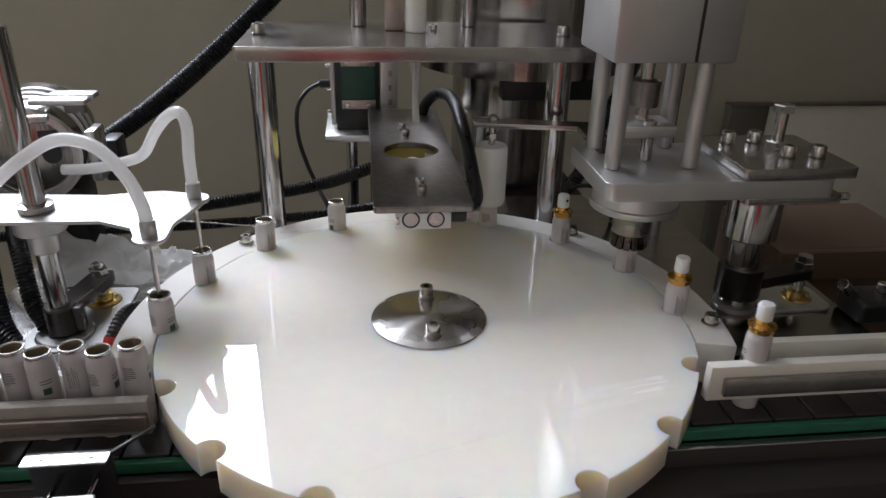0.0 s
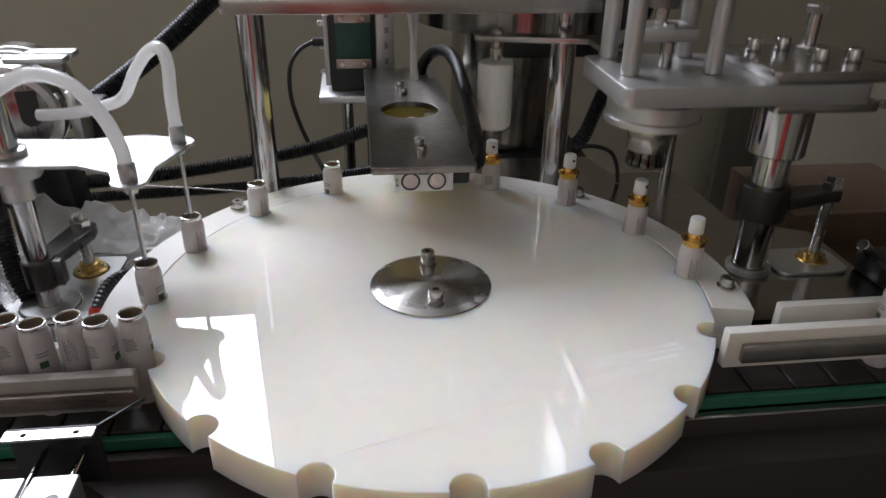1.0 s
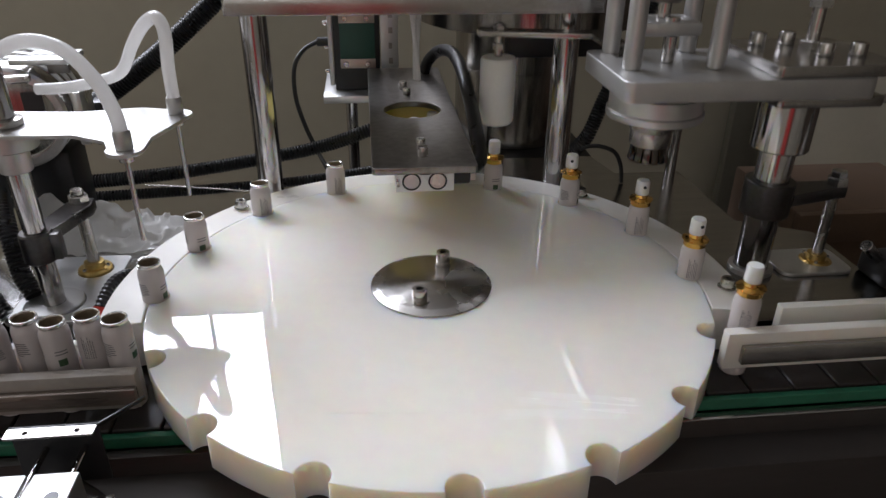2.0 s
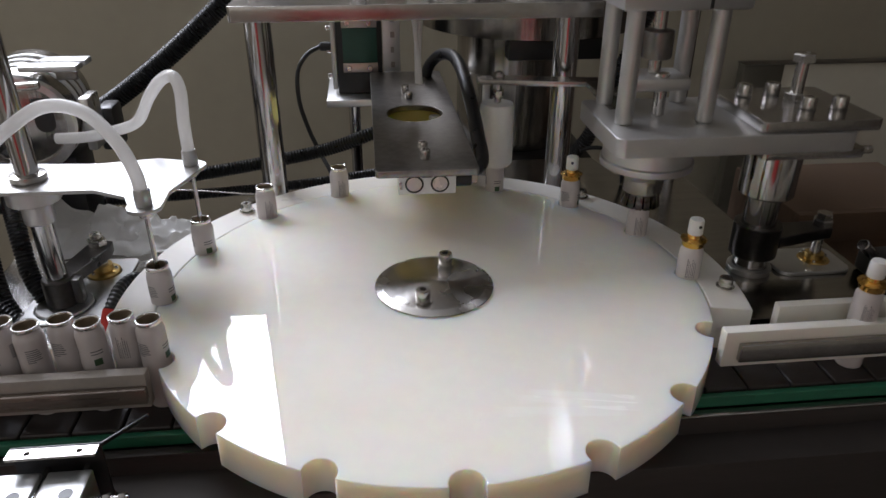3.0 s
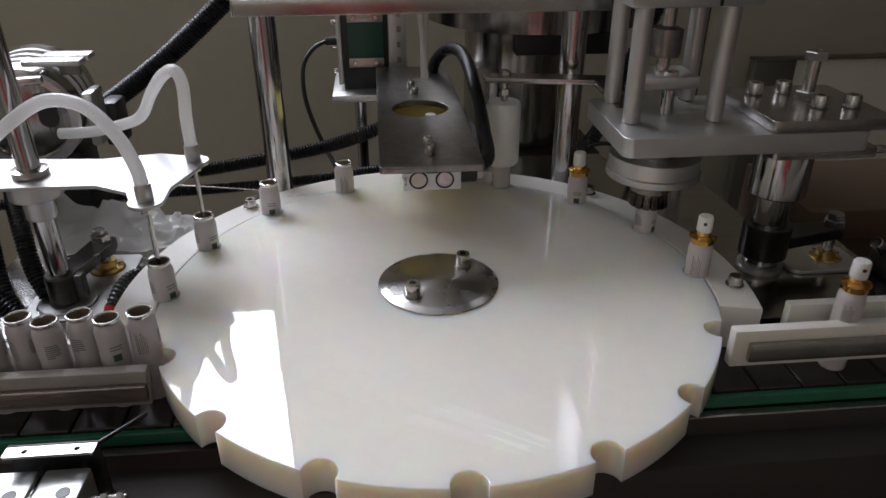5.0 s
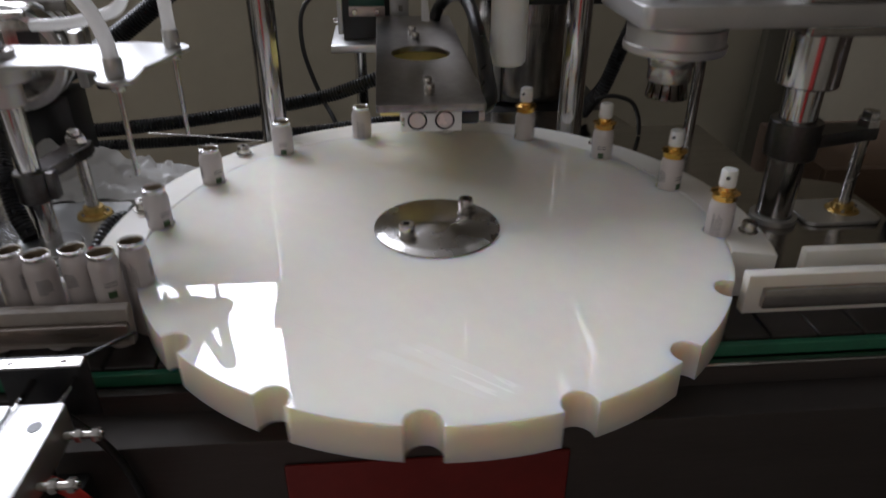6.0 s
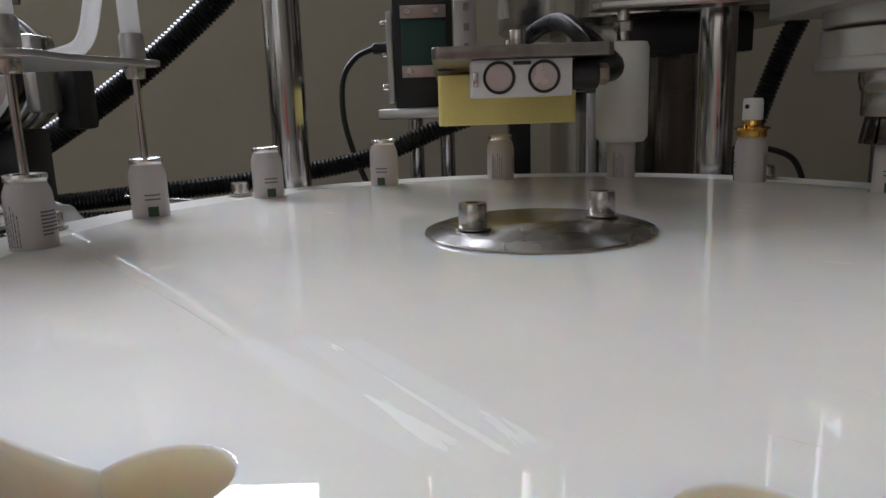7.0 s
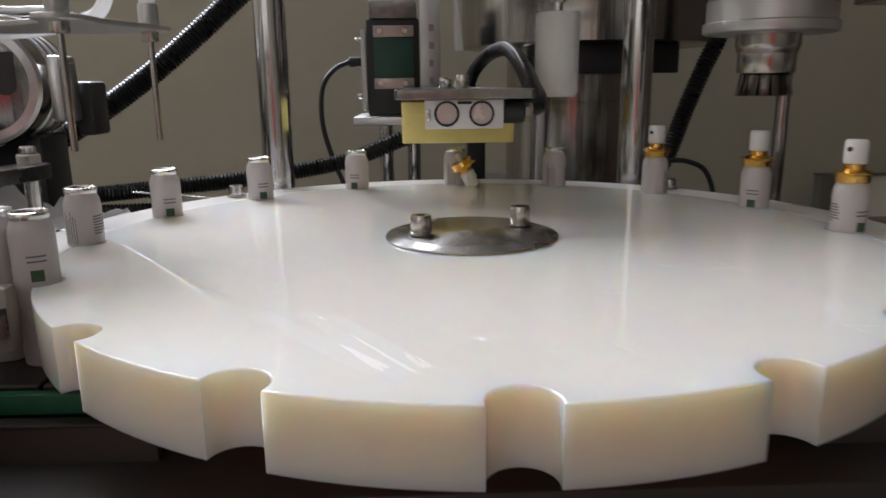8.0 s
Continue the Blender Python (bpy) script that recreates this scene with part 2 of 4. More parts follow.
def let_light_through(m, share):
    """Thin milky film: part of the light comes through from behind."""
    n, l = m.node_tree.nodes, m.node_tree.links
    tr, mix = n.new("ShaderNodeBsdfTranslucent"), n.new("ShaderNodeMixShader")
    tr.inputs["Color"].default_value = (0.95, 0.94, 0.92, 1)
    mix.inputs[0].default_value = share
    l.new(n["Principled BSDF"].outputs[0], mix.inputs[1])
    l.new(tr.outputs[0], mix.inputs[2])
    l.new(mix.outputs[0], n["Material Output"].inputs[0])


let_light_through(FILM, 0.68)
let_light_through(CLEAR_TUBE, 0.55)


def glass_material():
    m = bpy.data.materials.new("window_glass")
    m.use_nodes = True
    b = m.node_tree.nodes["Principled BSDF"]
    b.inputs["Transmission Weight"].default_value, b.inputs["Roughness"].default_value = 1.0, 0.02
    b.inputs["IOR"].default_value = 1.1
    return m


GLASS = glass_material()

# ---- mesh helpers ----


def smooth_by_angle(me, degrees=35):
    me.shade_smooth()
    me.set_sharp_from_angle(angle=radians(degrees))


def finish(name, me, mat, parent=None, m=None, label="", smooth=True):
    me.materials.append(mat)
    if smooth:
        smooth_by_angle(me)
    ob = new(name, me)
    if parent is not None:
        ob.parent = parent
    if m is not None:
        ob.matrix_basis = m
    return tagged(ob, label) if label else ob


def part(name, bm, mat, parent=None, label="", m=None, smooth=True):
    """One bmesh as one mesh object under a thing or a part."""
    me = bpy.data.meshes.new(name)
    bm.normal_update()
    bm.to_mesh(me)
    bm.free()
    return finish(name, me, mat, parent, m, label, smooth)


def thing(name, label, category, group="", kind="", m=None):
    ob = new(name)
    ob.empty_display_size = 0.02
    if m is not None:
        ob.matrix_basis = m
    return tagged(ob, label, category, group, kind)


def add_box(bm, x0, x1, y0, y1, z0, z1, bevel=0.001, seg=2):
    b2 = bmesh.new()
    bmesh.ops.create_cube(b2, size=1)
    for v in b2.verts:
        v.co = Vector(((x0 + x1) / 2 + v.co.x * (x1 - x0), (y0 + y1) / 2 + v.co.y * (y1 - y0), (z0 + z1) / 2 + v.co.z * (z1 - z0)))
    if bevel:
        bmesh.ops.bevel(b2, geom=b2.edges[:], offset=bevel, segments=seg, affect="EDGES", profile=0.5)
    join(bm, b2)


def join(bm, other):
    me = bpy.data.meshes.new("tmp")
    other.to_mesh(me)
    other.free()
    bm.from_mesh(me)
    bpy.data.meshes.remove(me)


def box(x0, x1, y0, y1, z0, z1, bevel=0.001, seg=2):
    bm = bmesh.new()
    add_box(bm, x0, x1, y0, y1, z0, z1, bevel, seg)
    return bm


def add_lathe(bm, profile, x=0.0, y=0.0, segs=32, m=None):
    """Turns (radius, z) pairs round the upright axis at x, y."""
    rings = []
    m = m or Matrix()
    for r, z in profile:
        if r < 1e-6:
            rings.append([bm.verts.new(m @ Vector((x, y, z)))])
        else:
            rings.append([bm.verts.new(m @ Vector((x + r * math.cos(2 * math.pi * i / segs), y + r * math.sin(2 * math.pi * i / segs), z))) for i in range(segs)])
    for a, b in zip(rings, rings[1:]):
        for i in range(segs):
            j = (i + 1) % segs
            if len(a) == 1 and len(b) == 1:
                continue
            if len(a) == 1:
                bm.faces.new((a[0], b[j], b[i]))
            elif len(b) == 1:
                bm.faces.new((a[i], a[j], b[0]))
            else:
                bm.faces.new((a[i], a[j], b[j], b[i]))


def lathe(profile, x=0.0, y=0.0, segs=32, m=None):
    bm = bmesh.new()
    add_lathe(bm, profile, x, y, segs, m)
    bmesh.ops.recalc_face_normals(bm, faces=bm.faces[:])
    return bm


def rod(r, z0, z1, x=0.0, y=0.0, segs=32, c=0.001, m=None):
    """A solid round bar with chamfered ends."""
    return lathe([(0, z0), (r - c, z0), (r, z0 + c), (r, z1 - c), (r - c, z1), (0, z1)], x, y, segs, m)


def outline(name, loops, z0, z1, mat, parent=None, bevel=0.001, label="", m=None):
    """A plate cut to an outline, with further loops as openings and rounded edges."""
    cu = bpy.data.curves.new(name, "CURVE")
    cu.dimensions, cu.fill_mode = "2D", "BOTH"
    cu.extrude, cu.bevel_depth, cu.bevel_resolution, cu.offset = (z1 - z0) / 2 - bevel, bevel, 2, -bevel
    for loop in loops:
        s = cu.splines.new("POLY")
        s.points.add(len(loop) - 1)
        s.use_cyclic_u = True
        for p, (x, y) in zip(s.points, loop):
            p.co = (x, y, 0, 1)
    tmp = bpy.data.objects.new("tmp", cu)
    scene.collection.objects.link(tmp)
    bpy.context.view_layer.update()
    me = bpy.data.meshes.new_from_object(tmp.evaluated_get(bpy.context.evaluated_depsgraph_get()))
    bpy.data.objects.remove(tmp)
    me.transform(Matrix.Translation((0, 0, (z0 + z1) / 2)))
    me.materials.clear()
    me.name = name
    bm = bmesh.new()
    bm.from_mesh(me)
    bmesh.ops.remove_doubles(bm, verts=bm.verts[:], dist=0.00002)
    bm.to_mesh(me)
    bm.free()
    ob = finish(name, me, mat, parent, m, label)
    for poly in me.polygons:
        if abs(poly.normal.z) > 0.995:
            poly.use_smooth = False
    return ob


def circle(cx, cy, r, n=48):
    return [(cx + r * math.cos(2 * math.pi * i / n), cy + r * math.sin(2 * math.pi * i / n)) for i in range(n)]


def rounded(x0, x1, y0, y1, r, n=6):
    pts = []
    for cx, cy, a0 in ((x1 - r, y1 - r, 0), (x0 + r, y1 - r, 90), (x0 + r, y0 + r, 180), (x1 - r, y0 + r, 270)):
        for i in range(n + 1):
            a = radians(a0 + 90 * i / n)
            pts.append((cx + r * math.cos(a), cy + r * math.sin(a)))
    return pts


def spline(points, step):
    """A smooth line through the points, in even steps."""
    p = [Vector(q) for q in points]
    p = [2 * p[0] - p[1]] + p + [2 * p[-1] - p[-2]]
    dense = []
    for a, b, c, d in zip(p, p[1:], p[2:], p[3:]):
        for i in range(24):
            t = i / 24
            dense.append(0.5 * (2 * b + (c - a) * t + (2 * a - 5 * b + 4 * c - d) * t * t + (3 * b - a - 3 * c + d) * t ** 3))
    dense.append(p[-2])
    out, carry = [dense[0]], 0.0
    for a, b in zip(dense, dense[1:]):
        length = (b - a).length
        while carry + length >= step:
            a = a.lerp(b, (step - carry) / length)
            length, carry = (b - a).length, 0.0
            out.append(a.copy())
        carry += length
    return out


def sweep(points, radius, step=0.003, segs=12, ridges=0.0, flat=1.0):
    """A round line through the points; ridges: depth of a corrugated wall."""
    line = spline(points, step)
    bm = bmesh.new()
    rings, side = [], Vector((0.3, 0.2, 1)).normalized()
    for i, p in enumerate(line):
        d = (line[min(i + 1, len(line) - 1)] - line[max(i - 1, 0)]).normalized()
        side = (side - d * side.dot(d)).normalized()
        up = d.cross(side)
        r = radius - (ridges if i % 2 else 0)
        rings.append([bm.verts.new(p + r * (math.cos(2 * math.pi * k / segs) * side + flat * math.sin(2 * math.pi * k / segs) * up)) for k in range(segs)])
    for a, b in zip(rings, rings[1:]):
        for k in range(segs):
            bm.faces.new((a[k], a[(k + 1) % segs], b[(k + 1) % segs], b[k]))
    bm.faces.new(rings[0][::-1])
    bm.faces.new(rings[-1])
    bmesh.ops.recalc_face_normals(bm, faces=bm.faces[:])
    return bm


def hose(name, points, radius, label, category="hose", mat=None, ridges=0.0, step=0.0025, parent=None):
    ob = part(name, sweep(points, radius, step, 12, ridges), mat or RUBBER, parent)
    if parent is None:
        tagged(ob, label, category)
    return ob


def cap_screw_mesh(r, h):
    """A socket head: knurled drum with a hexagonal recess."""
    bm = bmesh.new()
    n = 24
    rows = [(r * 0.92, 0), (r, h * 0.08), (r, h * 0.86), (r * 0.9, h), (r * 0.62, h)]
    rings = [[bm.verts.new((q * (0.975 if (i % 2 and 0 < k < 3) else 1) * math.cos(2 * math.pi * i / n), q * (0.975 if (i % 2 and 0 < k < 3) else 1) * math.sin(2 * math.pi * i / n), z)) for i in range(n)] for k, (q, z) in enumerate(rows)]
    hexa = []
    for z in (h, h * 0.4):
        ring = []
        for i in range(n):
            a = 2 * math.pi * i / n
            q = r * 0.5 * math.cos(math.pi / 6) / math.cos((a % (math.pi / 3)) - math.pi / 6)
            ring.append(bm.verts.new((q * math.cos(a), q * math.sin(a), z)))
        hexa.append(ring)
    rings += hexa
    for a, b in zip(rings, rings[1:]):
        for i in range(n):
            bm.faces.new((a[i], a[(i + 1) % n], b[(i + 1) % n], b[i]))
    bm.faces.new(rings[-1])
    bm.faces.new(rings[0][::-1])
    bmesh.ops.recalc_face_normals(bm, faces=bm.faces[:])
    me = bpy.data.meshes.new("cap_screw")
    bm.to_mesh(me)
    bm.free()
    me.materials.append(STEEL)
    smooth_by_angle(me, 30)
    return me


SCREW_LARGE, SCREW_SMALL = cap_screw_mesh(0.0065, 0.0085), cap_screw_mesh(0.0048, 0.006)


def screw(parent, x, y, z, mesh=None, name="cap_screw", washer=False):
    ob = new(name, mesh or SCREW_LARGE)
    ob.parent = parent
    ob.matrix_basis = pose(x, y, z, 0, 0, (x * 9000 + y * 7000) % 60)
    if washer:
        part("washer", lathe([(0.0, 0), (0.0075, 0), (0.0085, 0.0006), (0.0085, 0.0012), (0.0, 0.0012)], segs=24), STEEL, parent, m=pose(x, y, z - 0.0012))
    return ob


def hex_head(r, z0, z1):
    bm = bmesh.new()
    add_lathe(bm, [(0, z0), (r, z0), (r, z1 - 0.001), (r * 0.88, z1), (0, z1)], segs=6)
    bmesh.ops.recalc_face_normals(bm, faces=bm.faces[:])
    return bm


# ---- motion of the machine ----
STEP, PHASE, POCKETS, R_WHEEL, R_BOTTLE = 22.5, -90.36, 16, 0.2485, 0.2460
INDEX = ((1.29, 0.68), (3.50, 0.71), (5.745, 0.735))
TOP, TABLE = 1.0, 0.955


def ease(u):
    u = min(1.0, max(0.0, u))
    return 0.5 - 0.5 * math.cos(math.pi * u)


def turned(t):
    """Degrees by which the wheel has turned clockwise."""
    return STEP * sum(ease((t - a) / d) for a, d in INDEX)


def pocket(k, t=0.0, r=R_BOTTLE):
    a = radians(PHASE + STEP * k - turned(t))
    return r * math.cos(a), r * math.sin(a)


TIMES = sorted({0.0, 8.0, *[round(a + d * i / 7, 3) for a, d in INDEX for i in range(8)]})


def lift(t, cycle):
    """Stroke (0 down, 1 up) of a station that rises and falls once a cycle."""
    z = 0.0
    for r0, r1, f0, f1 in cycle:
        z = max(z, min(ease((t - r0) / (r1 - r0)), 1 - ease((t - f0) / (f1 - f0))))
    return z


PRESS_CYCLE = ((0.70, 1.10, 1.97, 2.20), (2.95, 3.33, 4.20, 4.42), (5.20, 5.58, 6.42, 6.70), (7.48, 7.86, 9.0, 9.2))
FILL_CYCLE = ((0.75, 1.30, 1.97, 2.30), (3.00, 3.42, 4.22, 4.50), (5.25, 5.65, 6.50, 6.85), (7.55, 8.00, 9.0, 9.2))
SLEEVE_CYCLE = ((0.05, 0.30, 0.60, 0.74), (2.30, 2.60, 2.90, 3.00), (4.75, 4.95, 5.12, 5.22), (6.95, 7.10, 7.30, 7.42))
GATE_CYCLE = ((-0.04, 0.12, 0.84, 0.96), (2.24, 2.40, 3.08, 3.22), (4.44, 4.60, 5.32, 5.46), (6.70, 6.86, 7.58, 7.72))
PRESS_STROKE, FILL_STROKE = 0.055, 0.046


def key_lift(ob, cycle, stroke):
    times = sorted({0.0, 8.0, *[round(c[0 if n < 2 else 2] + (c[1 if n < 2 else 3] - c[0 if n < 2 else 2]) * i / 4, 3) for c in cycle for n in (0, 2) for i in range(5)]})
    walk(ob, [(t, pose(0, 0, stroke * lift(t, cycle))) for t in times if t <= 8.0])


# ---- the room ----


def wall_with_opening(name, x0, x1, z0, z1, y0, y1, hole):
    bm = bmesh.new()
    a0, a1, b0, b1 = hole
    add_box(bm, x0, a0, y0, y1, z0, z1, 0)
    add_box(bm, a1, x1, y0, y1, z0, z1, 0)
    add_box(bm, a0, a1, y0, y1, z0, b0, 0)
    add_box(bm, a0, a1, y0, y1, b1, z1, 0)
    return tagged(part(name, bm, WALL, smooth=False), "plain grey painted workshop wall with a window opening", "wall", kind="structure")


def window(name, hole, y):
    x0, x1, z0, z1 = hole
    w = thing(name, "out-of-view white framed workshop window with daylight or fill light behind", "window", kind="structure")
    for a, b, c, d in ((x0, x1, z0, z0 + 0.05), (x0, x1, z1 - 0.05, z1), (x0, x0 + 0.05, z0 + 0.05, z1 - 0.05), (x1 - 0.05, x1, z0 + 0.05, z1 - 0.05)):
        part("window_frame", box(a, b, y - 0.03, y + 0.03, c, d, 0.004), LABEL_WHITE, w)
    pane = part("pane", box(x0 + 0.05, x1 - 0.05, y - 0.003, y + 0.003, z0 + 0.05, z1 - 0.05, 0), GLASS, w, smooth=False)
    pane.visible_shadow = False
    return w


window("window_1", BACK_WIN, WALL_BACK + 0.085)
# frame for the made-up fill opening behind the viewer
window("added_front_window", FRONT_FILL, WALL_FRONT - 0.085)
tagged(part("floor", box(WALL_LEFT, WALL_RIGHT, WALL_FRONT, WALL_BACK, -0.1, 0, 0), FLOOR, smooth=False), "dark grey concrete workshop floor", "floor", kind="structure")
tagged(part("ceiling", box(WALL_LEFT, WALL_RIGHT, WALL_FRONT, WALL_BACK, CEILING, CEILING + 0.1, 0), CEIL, smooth=False), "off-white workshop ceiling", "ceiling", kind="structure")
wall_with_opening("wall_north", WALL_LEFT - 0.12, WALL_RIGHT + 0.12, 0, CEILING, WALL_BACK, WALL_BACK + 0.12, BACK_WIN)
wall_with_opening("wall_south", WALL_LEFT - 0.12, WALL_RIGHT + 0.12, 0, CEILING, WALL_FRONT - 0.12, WALL_FRONT, FRONT_FILL)
# east wall is out of view and dark only to dim and warm the right
for nm, a, b in (("wall_west", WALL_LEFT - 0.12, WALL_LEFT), ("wall_east", WALL_RIGHT, WALL_RIGHT + 0.12)):
    tagged(part(nm, box(a, b, WALL_FRONT, WALL_BACK, 0, CEILING, 0), BROWN_WALL if nm == "wall_east" else WALL, smooth=False), "unseen east wall made dark brown to dim the bounce light" if nm == "wall_east" else "plain grey painted workshop wall", "wall", kind="structure")

# ---- machine table, conveyor ----


def build_table():
    t = thing("machine_table", "stainless steel machine table with a dark cabinet below", "machine table")
    outline("table_top", [[(-0.46, -0.02), (0.48, -0.02), (0.48, 0.16), (0.40, 0.20), (0.395, 0.368), (0.30, 0.368), (0.285, 0.44), (0.02, 0.44), (0.02, 0.335), (-0.22, 0.335), (-0.24, 0.235), (-0.46, 0.235)]], TABLE - 0.012, TABLE, TABLE_STEEL, t)
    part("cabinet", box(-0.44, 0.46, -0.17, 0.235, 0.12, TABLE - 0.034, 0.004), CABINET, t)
    part("red_panel", box(-0.125, 0.088, -0.1735, -0.1705, 0.55, 0.898, 0.002), DARK_RED, t, "dark red front panel")
    for x in (-0.38, 0.40):
        for y in (-0.12, 0.18):
            part("foot", lathe([(0, 0), (0.035, 0), (0.035, 0.012), (0.012, 0.02), (0.012, 0.12), (0, 0.12)], x, y), BLACK, t)
    part("hub_shaft", rod(0.03, TABLE + 0.0002, 0.969), BRUSHED, t)
    return t


build_table()

BELT_Y0, BELT_Y1 = -0.1205, -0.052


def build_conveyor():
    c = thing("conveyor", "slat conveyor with dark brown slats and green wear strips", "conveyor")
    for x0, x1 in ((-0.80, -0.16), (0.16, 1.30)):
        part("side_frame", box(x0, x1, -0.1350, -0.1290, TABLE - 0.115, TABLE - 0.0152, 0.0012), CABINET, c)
        # left lip takes the shade-dark colour, right lip the bare table steel
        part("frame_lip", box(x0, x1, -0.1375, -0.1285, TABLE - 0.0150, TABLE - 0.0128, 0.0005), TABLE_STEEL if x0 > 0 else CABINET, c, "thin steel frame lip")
        part("wear_strip", box(x0, x1, -0.1283, -0.1220, TABLE - 0.012, TABLE - 0.0015, 0.001), GREEN_STRIP, c, "green plastic wear strip")
        part("belt_bed", box(x0, x1, -0.1217, BELT_Y1 + 0.006, TABLE - 0.03, TABLE - 0.006, 0), BLACK_METAL, c)
    for x in (-0.62, -0.36, 0.44, 0.62):
        ob = screw(c, x, -0.135, TABLE - 0.045, SCREW_SMALL)
        ob.matrix_basis = pose(x, -0.1350, TABLE - 0.035, 90, 0, 0)
    # slats
    bm = box(-0.0183, 0.0183, BELT_Y0, BELT_Y1, TABLE - 0.0055, TABLE, 0.0009, 1)
    me = bpy.data.meshes.new("belt_slat")
    bm.to_mesh(me)
    bm.free()
    me.materials.append(BELT)
    for sgn, count in ((-1, 16), (1, 29)):
        for i in range(count):
            ob = new("belt_slat", me)
            ob.parent = c
            ob.matrix_basis = pose(sgn * (0.2 + 0.0385 * i), 0, 0)
    return c


build_conveyor()


def guide_rail(x0, x1, y0, y1, z0, z1, strip, label, mat=None):
    g = thing("guide_rail", label, "guide rail", "bottle guide rails")
    part("rail", box(x0, x1, y0, y1, z0, z1, 0.0012), mat or WHITE_GUIDE, g)
    if strip:
        part("steel_strip", box(x0 + 0.012, x1, y0 - 0.0065, y0 - 0.0003, z0 + 0.008, z1 - 0.010, 0.0012), WORN_STEEL if x0 > 0 else SMOKED, g, "scuffed backing strip")
        x = 0.62 * (1 if x0 > 0 else -1)
        part("stand", box(x - 0.006, x + 0.006, -0.1420, -0.1352, TABLE - 0.1, z1 - 0.014, 0.001), BLACK_METAL, g)
        part("stand_arm", box(x - 0.006, x + 0.006, -0.1351, y0 - 0.0066, z0 + 0.010, z0 + 0.016, 0.001), BLACK_METAL, g)
    else:
        for i in range(3):
            x = x0 + (x1 - x0) * (0.2 + 0.3 * i)
            part("stand", box(x - 0.006, x + 0.006, y1 + 0.0002, y1 + 0.008, TABLE - 0.03, z1 - 0.008, 0.001), BLACK_METAL, g)
    return g


guide_rail(0.2340, 0.80, -0.1095, -0.0990, 0.970, 1.005, True, "white plastic guide rail with scuffed steel strip beside the conveyor")
guide_rail(0.300, 0.80, -0.0735, -0.0640, 0.962, 1.004, False, "white plastic rear guide rail beside the conveyor")
guide_rail(-0.80, -0.2330, -0.1135, -0.1035, 0.970, 1.002, True, "dull beige plastic guide rail before the queue of bottles", BEIGE)
guide_rail(-0.80, -0.2900, -0.0660, -0.0570, 0.962, 0.998, False, "off-white plastic rear guide rail behind the queue of bottles")

# ---- star wheel ----


def wheel_outline():
    """The rim with its sixteen round-bottomed pockets."""
    pts, half, r_p = [], 2.78, 0.0121
    for k in range(POCKETS):
        mid = PHASE + STEP * k
        c = Vector((math.cos(radians(mid)), math.sin(radians(mid))))
        side = Vector((-c.y, c.x))
        hub = c * (R_WHEEL - 0.0026)
        for i in range(13):
            a = radians(-96 + 192 * i / 12)
            p = hub - c * (r_p * math.cos(a)) + side * (r_p * math.sin(a))
            if p.length < R_WHEEL - 0.0005:
                pts.append(tuple(p))
        for i in range(9):
            a = radians(mid + half + (STEP - 2 * half) * i / 8)
            pts.append((R_WHEEL * math.cos(a), R_WHEEL * math.sin(a)))
    return pts


wheel = thing("star_wheel", "glossy white plastic star wheel with sixteen pockets and a steel hub", "star wheel")
outline("disc", [wheel_outline()], 0.970, TOP, WHITE_POM, wheel, 0.0008)
hub = part("hub_plate", lathe([(0, TOP + 0.0001), (0.0550, TOP + 0.0001), (0.0555, TOP + 0.0008), (0.0550, TOP + 0.0016), (0.0485, TOP + 0.0036), (0.0480, TOP + 0.0038), (0.0, TOP + 0.0042)], segs=96), BRUSHED, wheel, "turned steel hub plate")


def scratch(x, y, angle, length, width):
    """One fine burr standing off the disc."""
    bm = bmesh.new()
    n = 24
    rnd = random.Random(int(1e5 * (x + 2 * y)))
    rows = []
    for i in range(n + 1):
        u = i / n - 0.5
        w = width * (1 - (2 * u) ** 4) * rnd.uniform(0.5, 1.1) + 0.00004
        off = 0.0012 * math.sin(5 * u) * length / 0.2
        rows.append([bm.verts.new((u * length, off + k * w / 2, TOP + h)) for k, h in ((-1, -0.0001), (0, 0.00005), (1, -0.0001))])
    for p, q in zip(rows, rows[1:]):
        for k in (0, 1):
            bm.faces.new((p[k], q[k], q[k + 1], p[k + 1]))
    bmesh.ops.recalc_face_normals(bm, faces=bm.faces[:])
    part("scratch", bm, SCRATCH, wheel, m=pose(x, y, 0, 0, 0, angle))


scratch(0.000, -0.1840, 15.8, 0.205, 0.0005)
rnd = random.Random(11)
for i in range(26):
    a, r = rnd.uniform(0, 360), rnd.uniform(0.12, 0.235)
    scratch(r * math.cos(radians(a)), r * math.sin(radians(a)), rnd.uniform(-20, 60), rnd.uniform(0.005, 0.022), rnd.uniform(0.0002, 0.0005))
for sgn in (1, -1):
    screw(hub, 0.0005, sgn * 0.0355, TOP + 0.0052, cap_screw_mesh(0.0068, 0.0115), washer=True)


def ring_outline(r0, r1, a0, a1, n=72):
    up = [(r1 * math.cos(radians(a0 + (a1 - a0) * i / n)), r1 * math.sin(radians(a0 + (a1 - a0) * i / n))) for i in range(n + 1)]
    down = [(r0 * math.cos(radians(a1 - (a1 - a0) * i / n)), r0 * math.sin(radians(a1 - (a1 - a0) * i / n))) for i in range(n + 1)]
    return up + down


ring = thing("guide_ring", "white plastic guide ring round the star wheel", "guide ring")
outline("ring", [ring_outline(0.2502, 0.2865, -14, 189)], TABLE + 0.0005, TOP - 0.0008, WHITE_GUIDE, ring, 0.0012)
